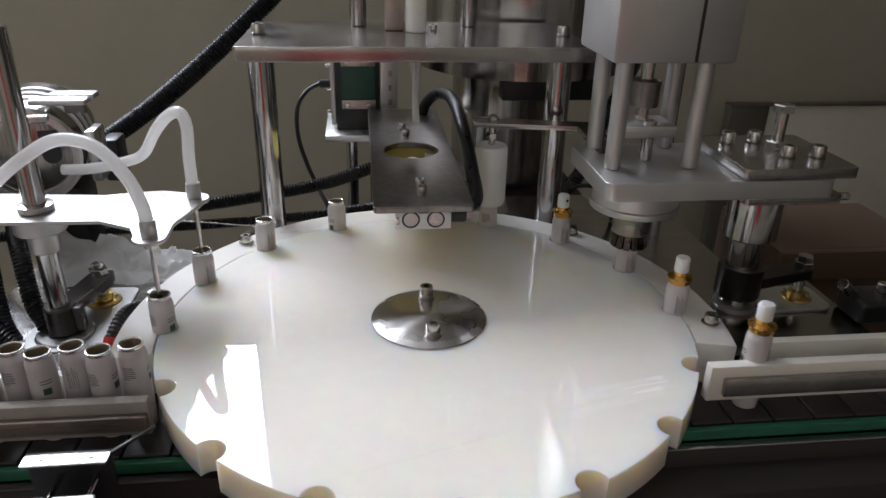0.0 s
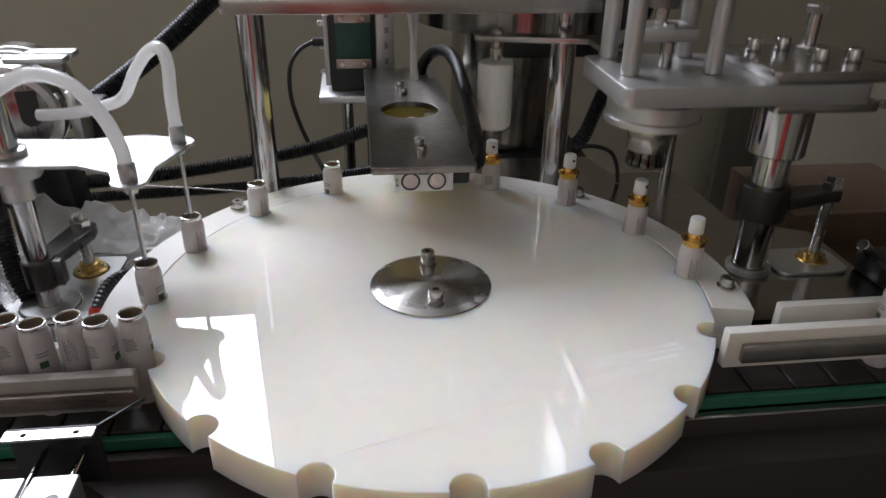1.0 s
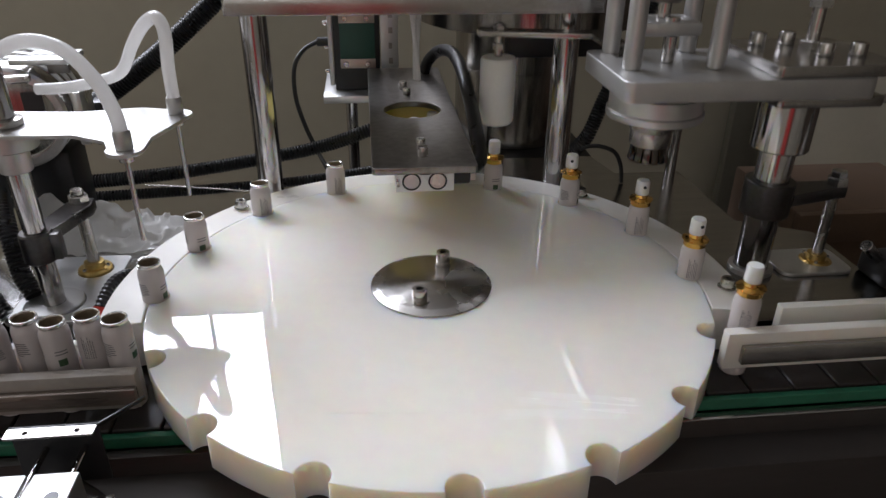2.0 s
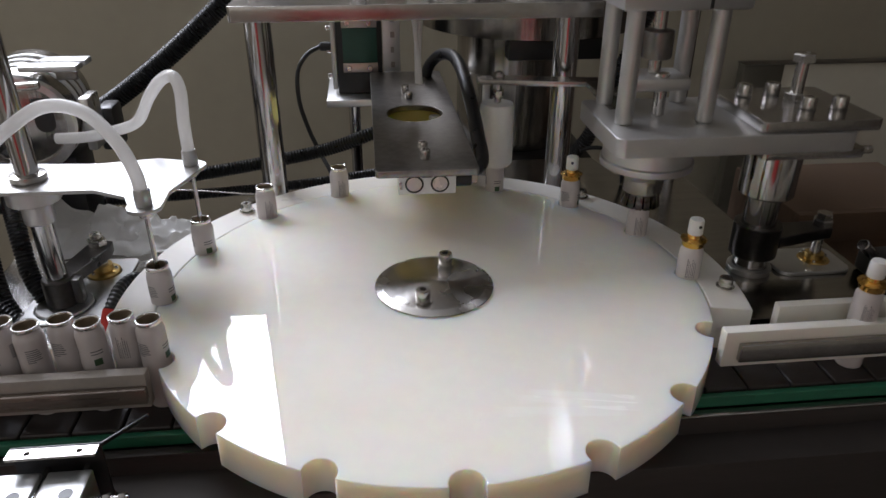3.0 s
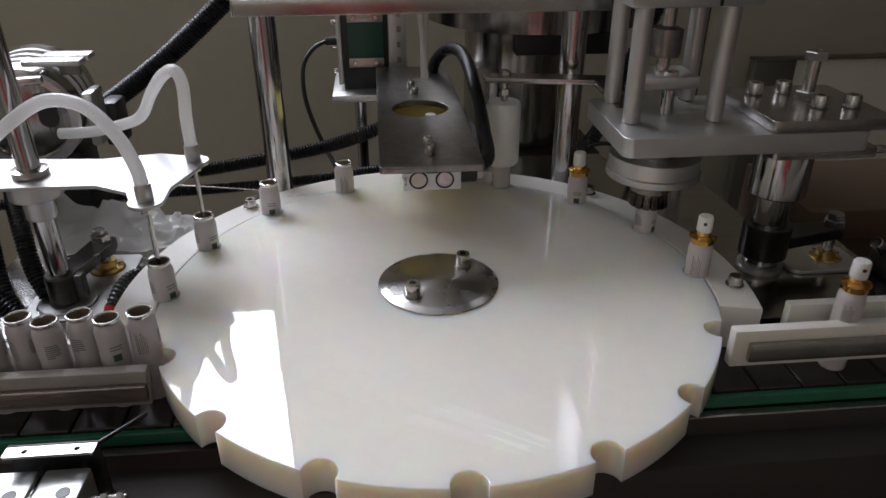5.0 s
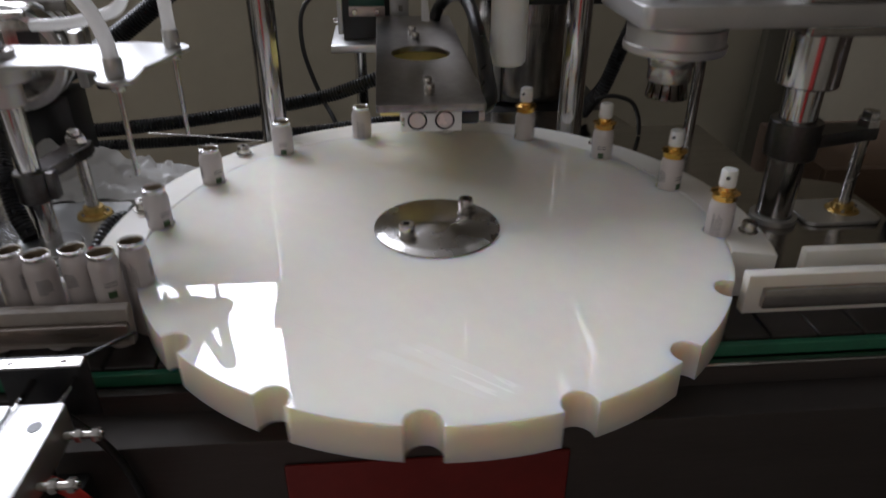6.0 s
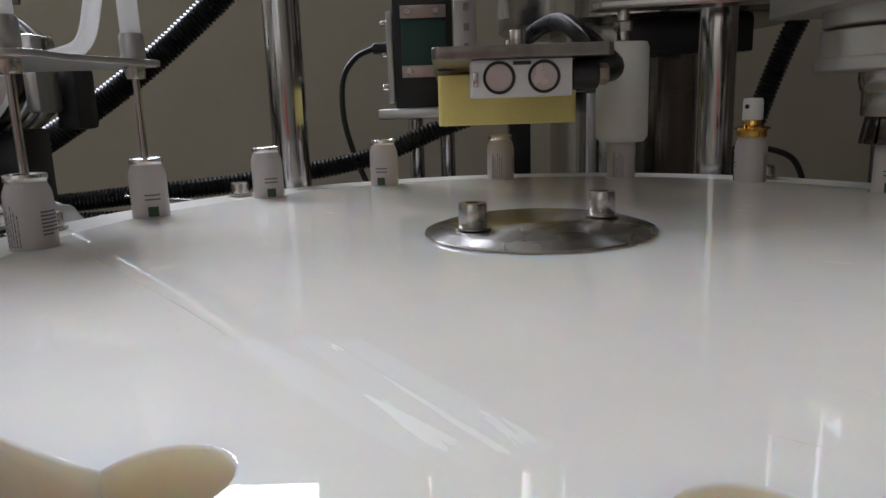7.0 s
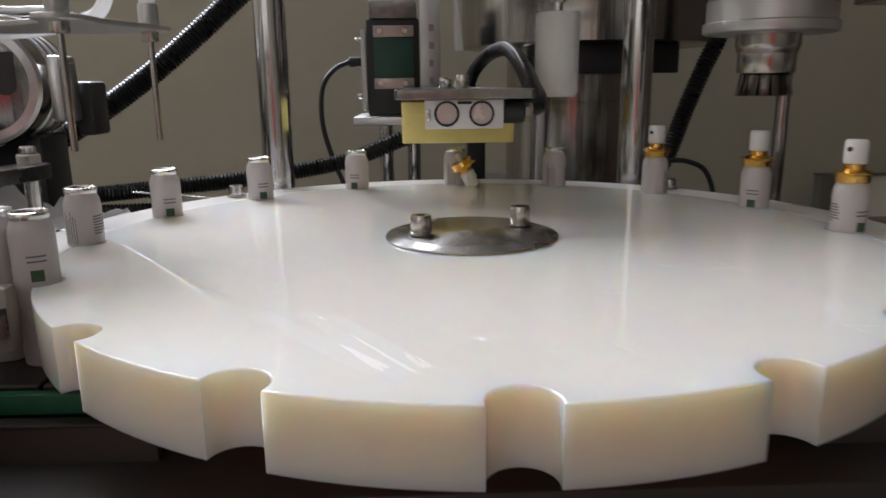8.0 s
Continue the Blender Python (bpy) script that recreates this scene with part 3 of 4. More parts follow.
for a, r in ((-5.8, 0.273), (44.5, 0.273), (136.2, 0.274), (168, 0.274)):
    screw(ring, r * math.cos(radians(a)), r * math.sin(radians(a)), TOP + 0.0006, washer=True)

# ---- bottles and pumps ----
BODY_PROFILE = [(0.0, 0.0), (0.0098, 0.0), (0.0108, 0.001), (0.011, 0.0025), (0.011, 0.0680), (0.0109, 0.0702), (0.0105, 0.0722), (0.0098, 0.0740), (0.0092, 0.0754), (0.0090, 0.0764)]
RIM_PROFILE = [(0.0090, 0.0764), (0.0095, 0.0770), (0.0098, 0.0782), (0.0098, 0.0794), (0.0095, 0.0802), (0.0089, 0.0804), (0.0083, 0.0800), (0.0081, 0.0790)]
INNER_PROFILE = [(0.0081, 0.0790), (0.0081, 0.0755), (0.0097, 0.0700), (0.0095, 0.030), (0.0, 0.030)]


def print_patch(bm, a0, a1, z0, z1, r=0.01112):
    n = max(2, int(abs(a1 - a0) / 8))
    v = [[bm.verts.new((r * math.cos(radians(a0 + (a1 - a0) * i / n)), r * math.sin(radians(a0 + (a1 - a0) * i / n)), z)) for i in range(n + 1)] for z in (z0, z1)]
    for i in range(n):
        bm.faces.new((v[0][i], v[0][i + 1], v[1][i + 1], v[1][i]))


def make_bottle():
    b = thing("spray_bottle", "small white lacquered aluminium bottle with grey print", "bottle", "bottles on the filling line")
    part("body", lathe(BODY_PROFILE, segs=28), BOTTLE, b)
    part("rim", lathe(RIM_PROFILE, segs=28), RIM, b, "bare rolled aluminium rim")
    part("inner_wall", lathe(INNER_PROFILE, segs=24), BOTTLE_IN, b, "dark tan inner lacquer")
    bm = bmesh.new()
    rnd = random.Random(5)
    for i in range(7):
        z = 0.0620 - 0.0018 * i
        print_patch(bm, 150, 150 + rnd.uniform(30, 58), z, z + 0.0008)
    for col in range(6):
        a, z = 55 + 8 * col, 0.0462
        top = 0.066 - 0.0022 * (col % 3)
        while z < top:
            step = rnd.uniform(0.0008, 0.0024)
            print_patch(bm, a, a + (3.0 if col else 5.0), z, min(z + step, top))
            z += step + rnd.uniform(0.0004, 0.0008)
    for i in range(2):
        print_patch(bm, 258, 306, 0.0580 - 0.0026 * i, 0.0589 - 0.0026 * i)
    part("print", bm, PRINT, b, "rows of grey print bars", smooth=False)
    bm = bmesh.new()
    print_patch(bm, 264, 296, 0.0455, 0.0515)
    part("green_mark", bm, GREEN_PRINT, b, "dark green printed square", smooth=False)
    return b


def make_pump():
    p = thing("spray_pump", "white mist spray pump with a gold metal collar", "spray pump", "spray pumps")
    collar = lathe([(0.0070, -0.0045), (0.0101, -0.0047), (0.0104, -0.0040), (0.0102, -0.0006), (0.0106, 0.0002), (0.0122, 0.0012), (0.0123, 0.0017), (0.0105, 0.0019), (0.0082, 0.0030), (0.0064, 0.0036), (0.0061, 0.0068), (0.0054, 0.0074), (0.0, 0.0074)], segs=32)
    for i, v in enumerate(collar.verts):
        q = math.hypot(v.co.x, v.co.y)
        if q > 0.0115:
            v.co.z += 0.0005 * math.sin(7 * math.atan2(v.co.y, v.co.x))
    part("collar", collar, GOLD, p, "gold crimped metal collar")
    head = lathe([(0.0, 0.0072), (0.0066, 0.0072), (0.0070, 0.0080), (0.0068, 0.0205), (0.0060, 0.0222), (0.0, 0.0226)], segs=28)
    act = part("actuator", head, ACTUATOR, p)
    part("nozzle", lathe([(0, 0), (0.0016, 0), (0.0016, 0.0008), (0.0, 0.0008)], segs=16, m=pose(0, -0.0066, 0.0165, 90, 0, 0)), BLACK, act, "dark spray orifice")
    part("stem", rod(0.0022, -0.012, -0.004, segs=12, c=0.0003), NYLON, p)
    return p


BOTTLE_0, PUMP_0 = make_bottle(), make_pump()
made_first = {"bottle": BOTTLE_0, "pump": PUMP_0}
bottles, pumps = {}, {}


def next_of(kind):
    first = made_first[kind]
    if first is not None:
        made_first[kind] = None
        return first
    return copy_thing(BOTTLE_0 if kind == "bottle" else PUMP_0, pose(0, 0, 0))


for p in range(4, 13):
    bottles[p] = next_of("bottle")
for j in range(10):
    bottles["q%d" % j] = next_of("bottle")
bottles["out"] = next_of("bottle")
for p in (4, 5, 6, 7, 8, 9, "out", 11):
    pumps[p] = next_of("pump")
PUMP_SEAT = TABLE + 0.0812
SPIN = {4: 190, 5: 200, 6: 205, 7: 70, 8: 20, 9: 310, 10: 235, 11: 240, 12: 47, "out": 250, "q0": 82, "q1": 65, "q2": 195, "q3": 20}
PUMP_SPIN = {4: 160, 5: 30, 6: 20, 7: 5, 8: 180, 9: 10, 11: 0, "out": 190}

EXIT_SPEED, EXIT_Y = 0.107, -0.095
SHIFT = [(0, 0), (0.5, 0.006), (1.0, 0.011), (1.3, 0.014), (2.0, 0.0228), (2.8, 0.040), (3.5, 0.041), (4.2, 0.0455), (4.5, 0.0468), (5.2, 0.058), (5.8, 0.0635), (6.45, 0.069), (7.0, 0.075), (8.0, 0.086)]


def shift(t):
    return float(np.interp(t, [a for a, b in SHIFT], [b for a, b in SHIFT]))


def bottle_place(key, t):
    """Where a bottle stands at t, and how far it has turned with the wheel."""
    if key == "out":
        return 0.280 + EXIT_SPEED * t, EXIT_Y, 0.0
    if isinstance(key, str):
        j = int(key[1:])
        x, y = -0.249 - 0.0228 * j, (-0.0790 if j % 2 == 0 else -0.0865)
        if j < len(INDEX):
            a, d = INDEX[j]
            if t >= a:
                u = ease((t - a) / d * 2.2)
                start = (x + shift(a), y)
                k = 13 + j
                px, py = pocket(k, t)
                return start[0] + (px - start[0]) * u, start[1] + (py - start[1]) * u, -(turned(t) - turned(a))
        return x + shift(t), y, 0.0
    n = key - 3
    leave = INDEX[n - 1][0] + 0.50 if n <= len(INDEX) else 99
    if t <= leave:
        x, y = pocket(key, t)
        return x, y, -turned(t)
    x0, y0 = pocket(key, leave)
    u = ease((t - leave) / 0.35)
    return x0 + EXIT_SPEED * (t - leave), y0 + (EXIT_Y - y0) * u, -turned(leave)


def move_bottles():
    for key, ob in bottles.items():
        ts = set(TIMES)
        if isinstance(key, str):
            ts |= {t for t, s in SHIFT}
        elif key - 3 <= len(INDEX):
            leave = INDEX[key - 4][0] + 0.5
            ts |= {round(leave + 0.07 * i, 3) for i in range(7)} | {min(8.0, leave + 2.0)}
        ts = sorted(t for t in ts if t <= 8.0)
        spin = SPIN.get(key, 40 * (len(str(key)) + int(str(key)[-1]) if str(key)[-1].isdigit() else 3) + 200)
        walk(ob, [(t, pose(x, y, TABLE, 0, 0, spin + r)) for t in ts for x, y, r in (bottle_place(key, t),)])
    for key, ob in pumps.items():
        ts = set(TIMES)
        if key != "out" and key - 3 <= len(INDEX):
            leave = INDEX[key - 4][0] + 0.5
            ts |= {round(leave + 0.07 * i, 3) for i in range(7)} | {min(8.0, leave + 2.0)}
        drop = {9: 2.55, 11: 7.36}.get(key)
        if drop:
            ts |= {drop - 0.02, drop, drop + 0.06, drop + 0.12, drop + 0.16}
        rows = []
        for t in sorted(t for t in ts if t <= 8.0):
            x, y, r = bottle_place(key, t)
            z, tilt, slide = PUMP_SEAT, 0.0, 0.0
            if drop:
                hx, hy = 0.002, 0.249
                u = min(1.0, max(0.0, (t - drop) / 0.14))
                if t < drop:
                    x, y, z = (0.026, 0.272, PUMP_SEAT + 0.022) if (key == 11 and t < 5.0) else (hx, hy, PUMP_SEAT + 0.022)
                else:
                    z = PUMP_SEAT + 0.022 * (1 - u * u)
                if key == 11 and t >= drop:
                    # this one misses the mouth and hangs head down before the bottle
                    x, y, z, tilt = x + 0.0065 * u, y - 0.020 * u, z - 0.016 * u, 152 * u
            rows.append((t, pose(x, y, z, 0, tilt, 0) @ pose(0, 0, 0, 0, 0, PUMP_SPIN[key] + r)))
        walk(ob, rows)

# ---- pump feeding station behind the wheel ----
COLUMNS = ((-0.1730, 0.2625), (0.1810, 0.2605))


def build_gantry():
    g = thing("feeder_gantry", "steel gantry of two polished columns and a worn top plate", "gantry")
    for x, y in COLUMNS:
        part("column", rod(0.0150, TABLE, 1.2098, x, y), CHROME, g)
    plate = outline("top_plate", [rounded(-0.1890, 0.1960, 0.1755, 0.372, 0.004)], 1.210, 1.226, WORN_STEEL, g, 0.0008, "worn steel top plate")
    for x, y in COLUMNS:
        screw(plate, x, y, 1.2275, cap_screw_mesh(0.0075, 0.010), washer=True)
    screw(plate, 0.03, 0.30, 1.2262, SCREW_SMALL)
    for x in (-0.060, 0.078):
        part("guide_rod", rod(0.0105, 1.2262, 1.42, x, 0.335), CHROME, g)
    return g


build_gantry()

# table extension under the feeder
ext = thing("rear_cabinet", "black steel cabinet under the feeder bowl", "cabinet")
part("cabinet_top", box(0.02, 0.288, 0.442, 0.70, TABLE - 0.03, TABLE - 0.0005, 0.003), BLACK_METAL, ext)
part("lower_ledge", box(-0.14, 0.0295, 0.40, 0.70, 0.58, 0.61, 0.003), BLACK_METAL, ext)
part("cabinet_body", box(0.03, 0.280, 0.445, 0.69, 0.0, TABLE - 0.0302, 0.003), CABINET, ext)


def build_air_cylinder():
    c = thing("feed_cylinder", "white plastic air cylinder on the top plate with clear film", "cylinder")
    part("barrel", rod(0.0125, 1.2262, 1.40, 0.008, 0.285), NYLON, c)
    part("rod_end", rod(0.004, 1.128, 1.2098, 0.006, 0.262, 16), ACTUATOR, c)
    part("side_bracket", box(-0.028, -0.0065, 0.290, 0.315, 1.2262, 1.33, 0.002), COPPER, c)
    return c


build_air_cylinder()
for i, (x0, y0, dx) in enumerate(((0.000, 0.252, 0.004), (0.010, 0.256, -0.003))):
    ob = hose("air_line", [(x0, y0, 1.2095), (x0 + dx, y0 - 0.003, 1.17), (x0 + 2 * dx, y0 - 0.004, 1.125)], 0.0028, "thin translucent white air line hanging from the gantry", "air line", CLEAR_TUBE, step=0.004)
    tagged(ob, group="thin air lines")


def build_dispenser():
    d = thing("pump_dispenser", "dark steel pump dispensing arm with a round opening", "dispenser")
    arm = outline("arm_plate", [rounded(-0.0500, 0.0500, 0.0600, 0.450, 0.004), circle(0.0, 0.247, 0.0330)], 1.0850, 1.0920, DARK_STEEL, d, 0.0008, "stained dark steel plate")
    for x, y, tall in ((0.0, 0.0905, 0.010), (0.0, 0.122, 0.007), (-0.003, 0.310, 0.008), (-0.006, 0.335, 0.010)):
        screw(arm, x, y, 1.0922, cap_screw_mesh(0.0050, tall))
    outline("drop_block", [rounded(-0.0475, 0.0487, 0.167, 0.310, 0.003), rounded(-0.038, 0.040, 0.180, 0.300, 0.003)], 1.046, 1.0810, YELLOW, d, 0.001, "yellow polyurethane drop block")
    part("drop_lid", box(-0.0375, 0.0395, 0.1805, 0.2995, 1.0600, 1.0640, 0.0005), YELLOW, d, "yellow polyurethane tray seen through the opening")
    part("spacer", box(-0.0475, -0.0365, 0.172, 0.305, 1.0812, 1.0848, 0.0005), DARK_STEEL, d)
    part("spacer", box(0.0375, 0.0487, 0.172, 0.305, 1.0812, 1.0848, 0.0005), DARK_STEEL, d)
    ports = part("port_block", box(-0.0280, 0.0282, 0.068, 0.100, 1.0640, 1.0847, 0.0010), LABEL_WHITE, d, "white valve block with two round ports")
    for x in (-0.0128, 0.0123):
        side = pose(x, 0.068, 1.0748, 90, 0, 0)
        part("port_ring", lathe([(0.0074, 0), (0.0089, 0), (0.0091, 0.0006), (0.0086, 0.0012), (0.0074, 0.0010), (0.0074, 0)], segs=36, m=side), BLACK_METAL, ports, "dark ring round the port")
        part("port_face", lathe([(0, 0.0002), (0.0073, 0.0002), (0.0073, 0.0006), (0, 0.0009)], segs=36, m=side), PINK_FACE, ports, "pale pinkish port face")
    part("port_slot", box(-0.005, 0.005, 0.0672, 0.0679, 1.0815, 1.0835, 0.0002), BLACK, ports)
    part("side_clip", box(-0.0275, -0.0245, 0.0669, 0.0679, 1.070, 1.078, 0.0003), STEEL, ports)
    part("side_fitting", rod(0.0085, 0, 0.016, m=pose(0.0285, 0.080, 1.0755, 0, 90, 0)), BLACK, d, "black hose fitting")
    part("fitting_nut", hex_head(0.0062, 0.016, 0.022), COPPER, d, m=pose(0.0285, 0.080, 1.0755, 0, 90, 0))
    part("arm_post", box(0.024, 0.046, 0.405, 0.430, TABLE, 1.0849, 0.002), BLACK_METAL, d)
    hose("arm_hose", [(0.036, 0.083, 1.078), (0.0580, 0.105, 1.080), (0.0625, 0.160, 1.092), (0.064, 0.220, 1.108), (0.063, 0.300, 1.127), (0.058, 0.360, 1.1325), (0.046, 0.398, 1.126), (0.033, 0.412, 1.110), (0.027, 0.416, 1.0925)], 0.0080, "", parent=d, ridges=0.0006)
    return d


build_dispenser()


def build_feeder_bowl():
    b = thing("feeder_bowl", "large polished stainless steel feeder bowl on a round base", "feeder bowl")
    x, y = 0.180, 0.560
    part("bowl_base", lathe([(0, TABLE), (0.086, TABLE), (0.090, TABLE + 0.003), (0.090, 1.070), (0.0905, 1.0705), (0.0905, 1.0725), (0.090, 1.073), (0.090, 1.1418), (0, 1.1418)], x, y, 72), BOWL_STEEL, b)
    part("bowl", lathe([(0, 1.1422), (0.168, 1.1422), (0.1705, 1.1435), (0.1705, 1.45), (0.1675, 1.45), (0.1675, 1.16), (0, 1.16)], 0.198, y, 96), BOWL_STEEL, b)
    part("spring_block", box(0.148, 0.286, 0.4380, 0.4690, 1.106, 1.1419, 0.002), BLACK_METAL, b, "black spring mounting block")
    # bright vertical strip at the front of the bowl base
    part("bowl_bright_strip", box(x - 0.060, x - 0.050, y - 0.0820, y - 0.070, TABLE + 0.003, 1.068, 0.001), PLATE_ALU, b)
    return b


build_feeder_bowl()


def build_sensor_box():
    s = thing("vibration_controller", "black magnet drive with a green label on a steel shelf", "controller")
    y = 0.462
    part("body", box(-0.096, -0.031, y, y + 0.07, 1.058, 1.174, 0.002), BLACK, s)
    part("label_face", box(-0.0868, -0.0382, y - 0.0022, y - 0.0002, 1.098, 1.152, 0.0006), GREEN_BOX, s, "plain green label")
    for z0, z1 in ((1.0905, 1.1035), (1.1525, 1.166)):
        plate = part("clamp_plate", box(-0.0872, -0.0378, y - 0.0052, y - 0.0023, z0, z1, 0.0006), COPPER, s, "warm grey clamp plate")
        for x in (-0.079, -0.049):
            ob = screw(plate, x, 0, 0, SCREW_SMALL)
            ob.matrix_basis = pose(x, y - 0.0052, (z0 + z1) / 2, 90, 0, 0) @ Matrix.Scale(0.75, 4)
    part("top_block", box(-0.092, -0.034, y - 0.003, y + 0.05, 1.1742, 1.195, 0.002), DARK_STEEL, s)
    side = part("side_plate", box(-0.0300, -0.0055, y - 0.002, y + 0.004, 1.06, 1.20, 0.0008), ALU, s, "satin plate with unreadable marks")
    rnd = random.Random(3)
    for i in range(5):
        z = 1.075 + 0.021 * i
        part("mark", box(-0.019, -0.014 + rnd.uniform(-0.002, 0.003), y - 0.0030, y - 0.0022, z, z + 0.008, 0), DARK_STEEL, side, smooth=False)
    part("connector_strip", box(-0.1035, -0.0965, y + 0.004, y + 0.03, 1.064, 1.162, 0.001), ALU, s)
    for z in (1.082, 1.118, 1.150):
        part("terminal", rod(0.0035, 0, 0.007, m=pose(-0.1036, y + 0.015, z, 0, -90, 0), segs=12), STEEL, s)
    part("socket", rod(0.0065, 0, 0.016, m=pose(-0.1036, y + 0.015, 1.124, 0, -90, 0), segs=16), BLACK, s)
    part("shelf", box(-0.113, 0.0, y - 0.03, y + 0.10, 1.0470, 1.0575, 0.0015), PLATE_ALU, s, "bright steel shelf")
    for x in (-0.075, -0.040):
        part("shelf_rod", rod(0.0085, 0.61, 1.0469, x, y + 0.01, 20), CHROME, s)
    return s


build_sensor_box()
hose("sensor_cable", [(-0.119, 0.477, 1.124), (-0.138, 0.470, 1.1145), (-0.1525, 0.463, 1.092), (-0.154, 0.460, 1.050), (-0.1435, 0.458, 1.007), (-0.130, 0.450, 0.975), (-0.108, 0.42, 0.93), (-0.10, 0.44, 0.80), (-0.10, 0.46, 0.6135)], 0.0032, "thin black cable from a plug down to the base", "cable", BLACK, step=0.004)

# ---- black corrugated hoses ----
HOSE_LABEL = "black corrugated conduit running behind the star wheel"
hose("conduit_hose", [(-0.62, 0.34, 0.985), (-0.46, 0.335, 0.978), (-0.32, 0.33, 0.988), (-0.22, 0.345, 0.996), (-0.12, 0.35, 1.012), (-0.055, 0.34, 1.036), (0.0, 0.345, 1.055)], 0.0095, HOSE_LABEL, ridges=0.0018, step=0.0020)
hose("conduit_hose", [(-0.62, 0.30, 0.962), (-0.40, 0.315, 0.966), (-0.25, 0.325, 0.968), (-0.12, 0.34, 0.972), (0.03, 0.36, 0.985)], 0.0075, HOSE_LABEL, ridges=0.0016, step=0.0020)
hose("conduit_hose", [(-0.70, 0.42, 0.965), (-0.56, 0.41, 0.99), (-0.459, 0.40, 1.034), (-0.347, 0.40, 1.1045), (-0.2436, 0.40, 1.187), (-0.12, 0.41, 1.30), (0.0, 0.43, 1.42)], 0.0135, "thick black corrugated conduit rising diagonally behind the machine", ridges=0.0024, step=0.0022)
hose("conduit_hose", [(0.236, 0.40, 0.966), (0.246, 0.385, 0.99), (0.2555, 0.37, 1.015), (0.2725, 0.37, 1.065), (0.290, 0.37, 1.1105), (0.309, 0.37, 1.1535), (0.335, 0.36, 1.24)], 0.0105, "black corrugated conduit rising behind the capping press", ridges=0.0020, step=0.0021)
hose("thin_cable", [(0.232, 0.33, 1.007), (0.2454, 0.33, 1.0105), (0.2626, 0.33, 1.0095), (0.2823, 0.33, 1.0005), (0.293, 0.33, 0.980), (0.297, 0.33, 0.956)], 0.0028, "thin black cable looping down behind the wheel", "cable", BLACK, step=0.004)
hose("thin_wire", [(-0.33, 0.29, 0.990), (-0.27, 0.292, 0.984), (-0.215, 0.294, 0.977), (-0.178, 0.300, 0.972)], 0.0011, "thin grey wire stretched behind the star wheel", "wire", STEEL, step=0.006)
for dx, dy, z in ((0.030, -0.005, 0.0), (0.004, -0.02, 0.0), (0.045, 0.03, 0.01), (-0.024, 0.02, 0.02), (-0.05, -0.03, 0.01)):
    ob = hose("conduit_hose", [(-0.43 + dx, 0.045 + dy, 0.958 + 0.006), (-0.445 + dx, 0.06 + dy, 0.985), (-0.465 + dx, 0.10 + dy, 1.02 + z), (-0.50 + dx, 0.17 + dy, 1.035 + z), (-0.56 + dx, 0.24, 1.0)], 0.0095, "black corrugated conduit bundled beside the filling post", ridges=0.0018, step=0.0020)
    tagged(ob, group="bundled conduits")
for dx, dz in ((0.0, 0.0), (-0.03, 0.012), (-0.065, 0.0)):
    ob = hose("conduit_hose", [(-0.395 + dx, 0.030, 0.965), (-0.420 + dx, 0.035, 0.990 + dz), (-0.455 + dx, 0.045, 1.025 + dz), (-0.51 + dx, 0.065, 1.060 + dz), (-0.60 + dx, 0.10, 1.075)], 0.0088, "black corrugated conduit bundled beside the filling post", ridges=0.0018, step=0.0020)
    tagged(ob, group="bundled conduits")
red_hose = thing("sleeved_cable", "black ribbed cable with a red sleeve near the star wheel", "cable")
part("cable", sweep([(-0.303, 0.006, 0.969), (-0.301, 0.018, 0.983), (-0.296, 0.040, 0.993), (-0.288, 0.062, 0.990), (-0.290, 0.086, 0.966)], 0.0058, 0.0022, 12, 0.001), RUBBER, red_hose)
part("red_sleeve", sweep([(-0.3032, 0.002, 0.966), (-0.3025, 0.010, 0.974), (-0.3010, 0.017, 0.982)], 0.0066, 0.002), RED, red_hose, "red plastic sleeve")

# ---- filling station (moves up and down) ----
POST_L = (-0.3655, 0.070)
PIN_L = (-0.3480, 0.1365)


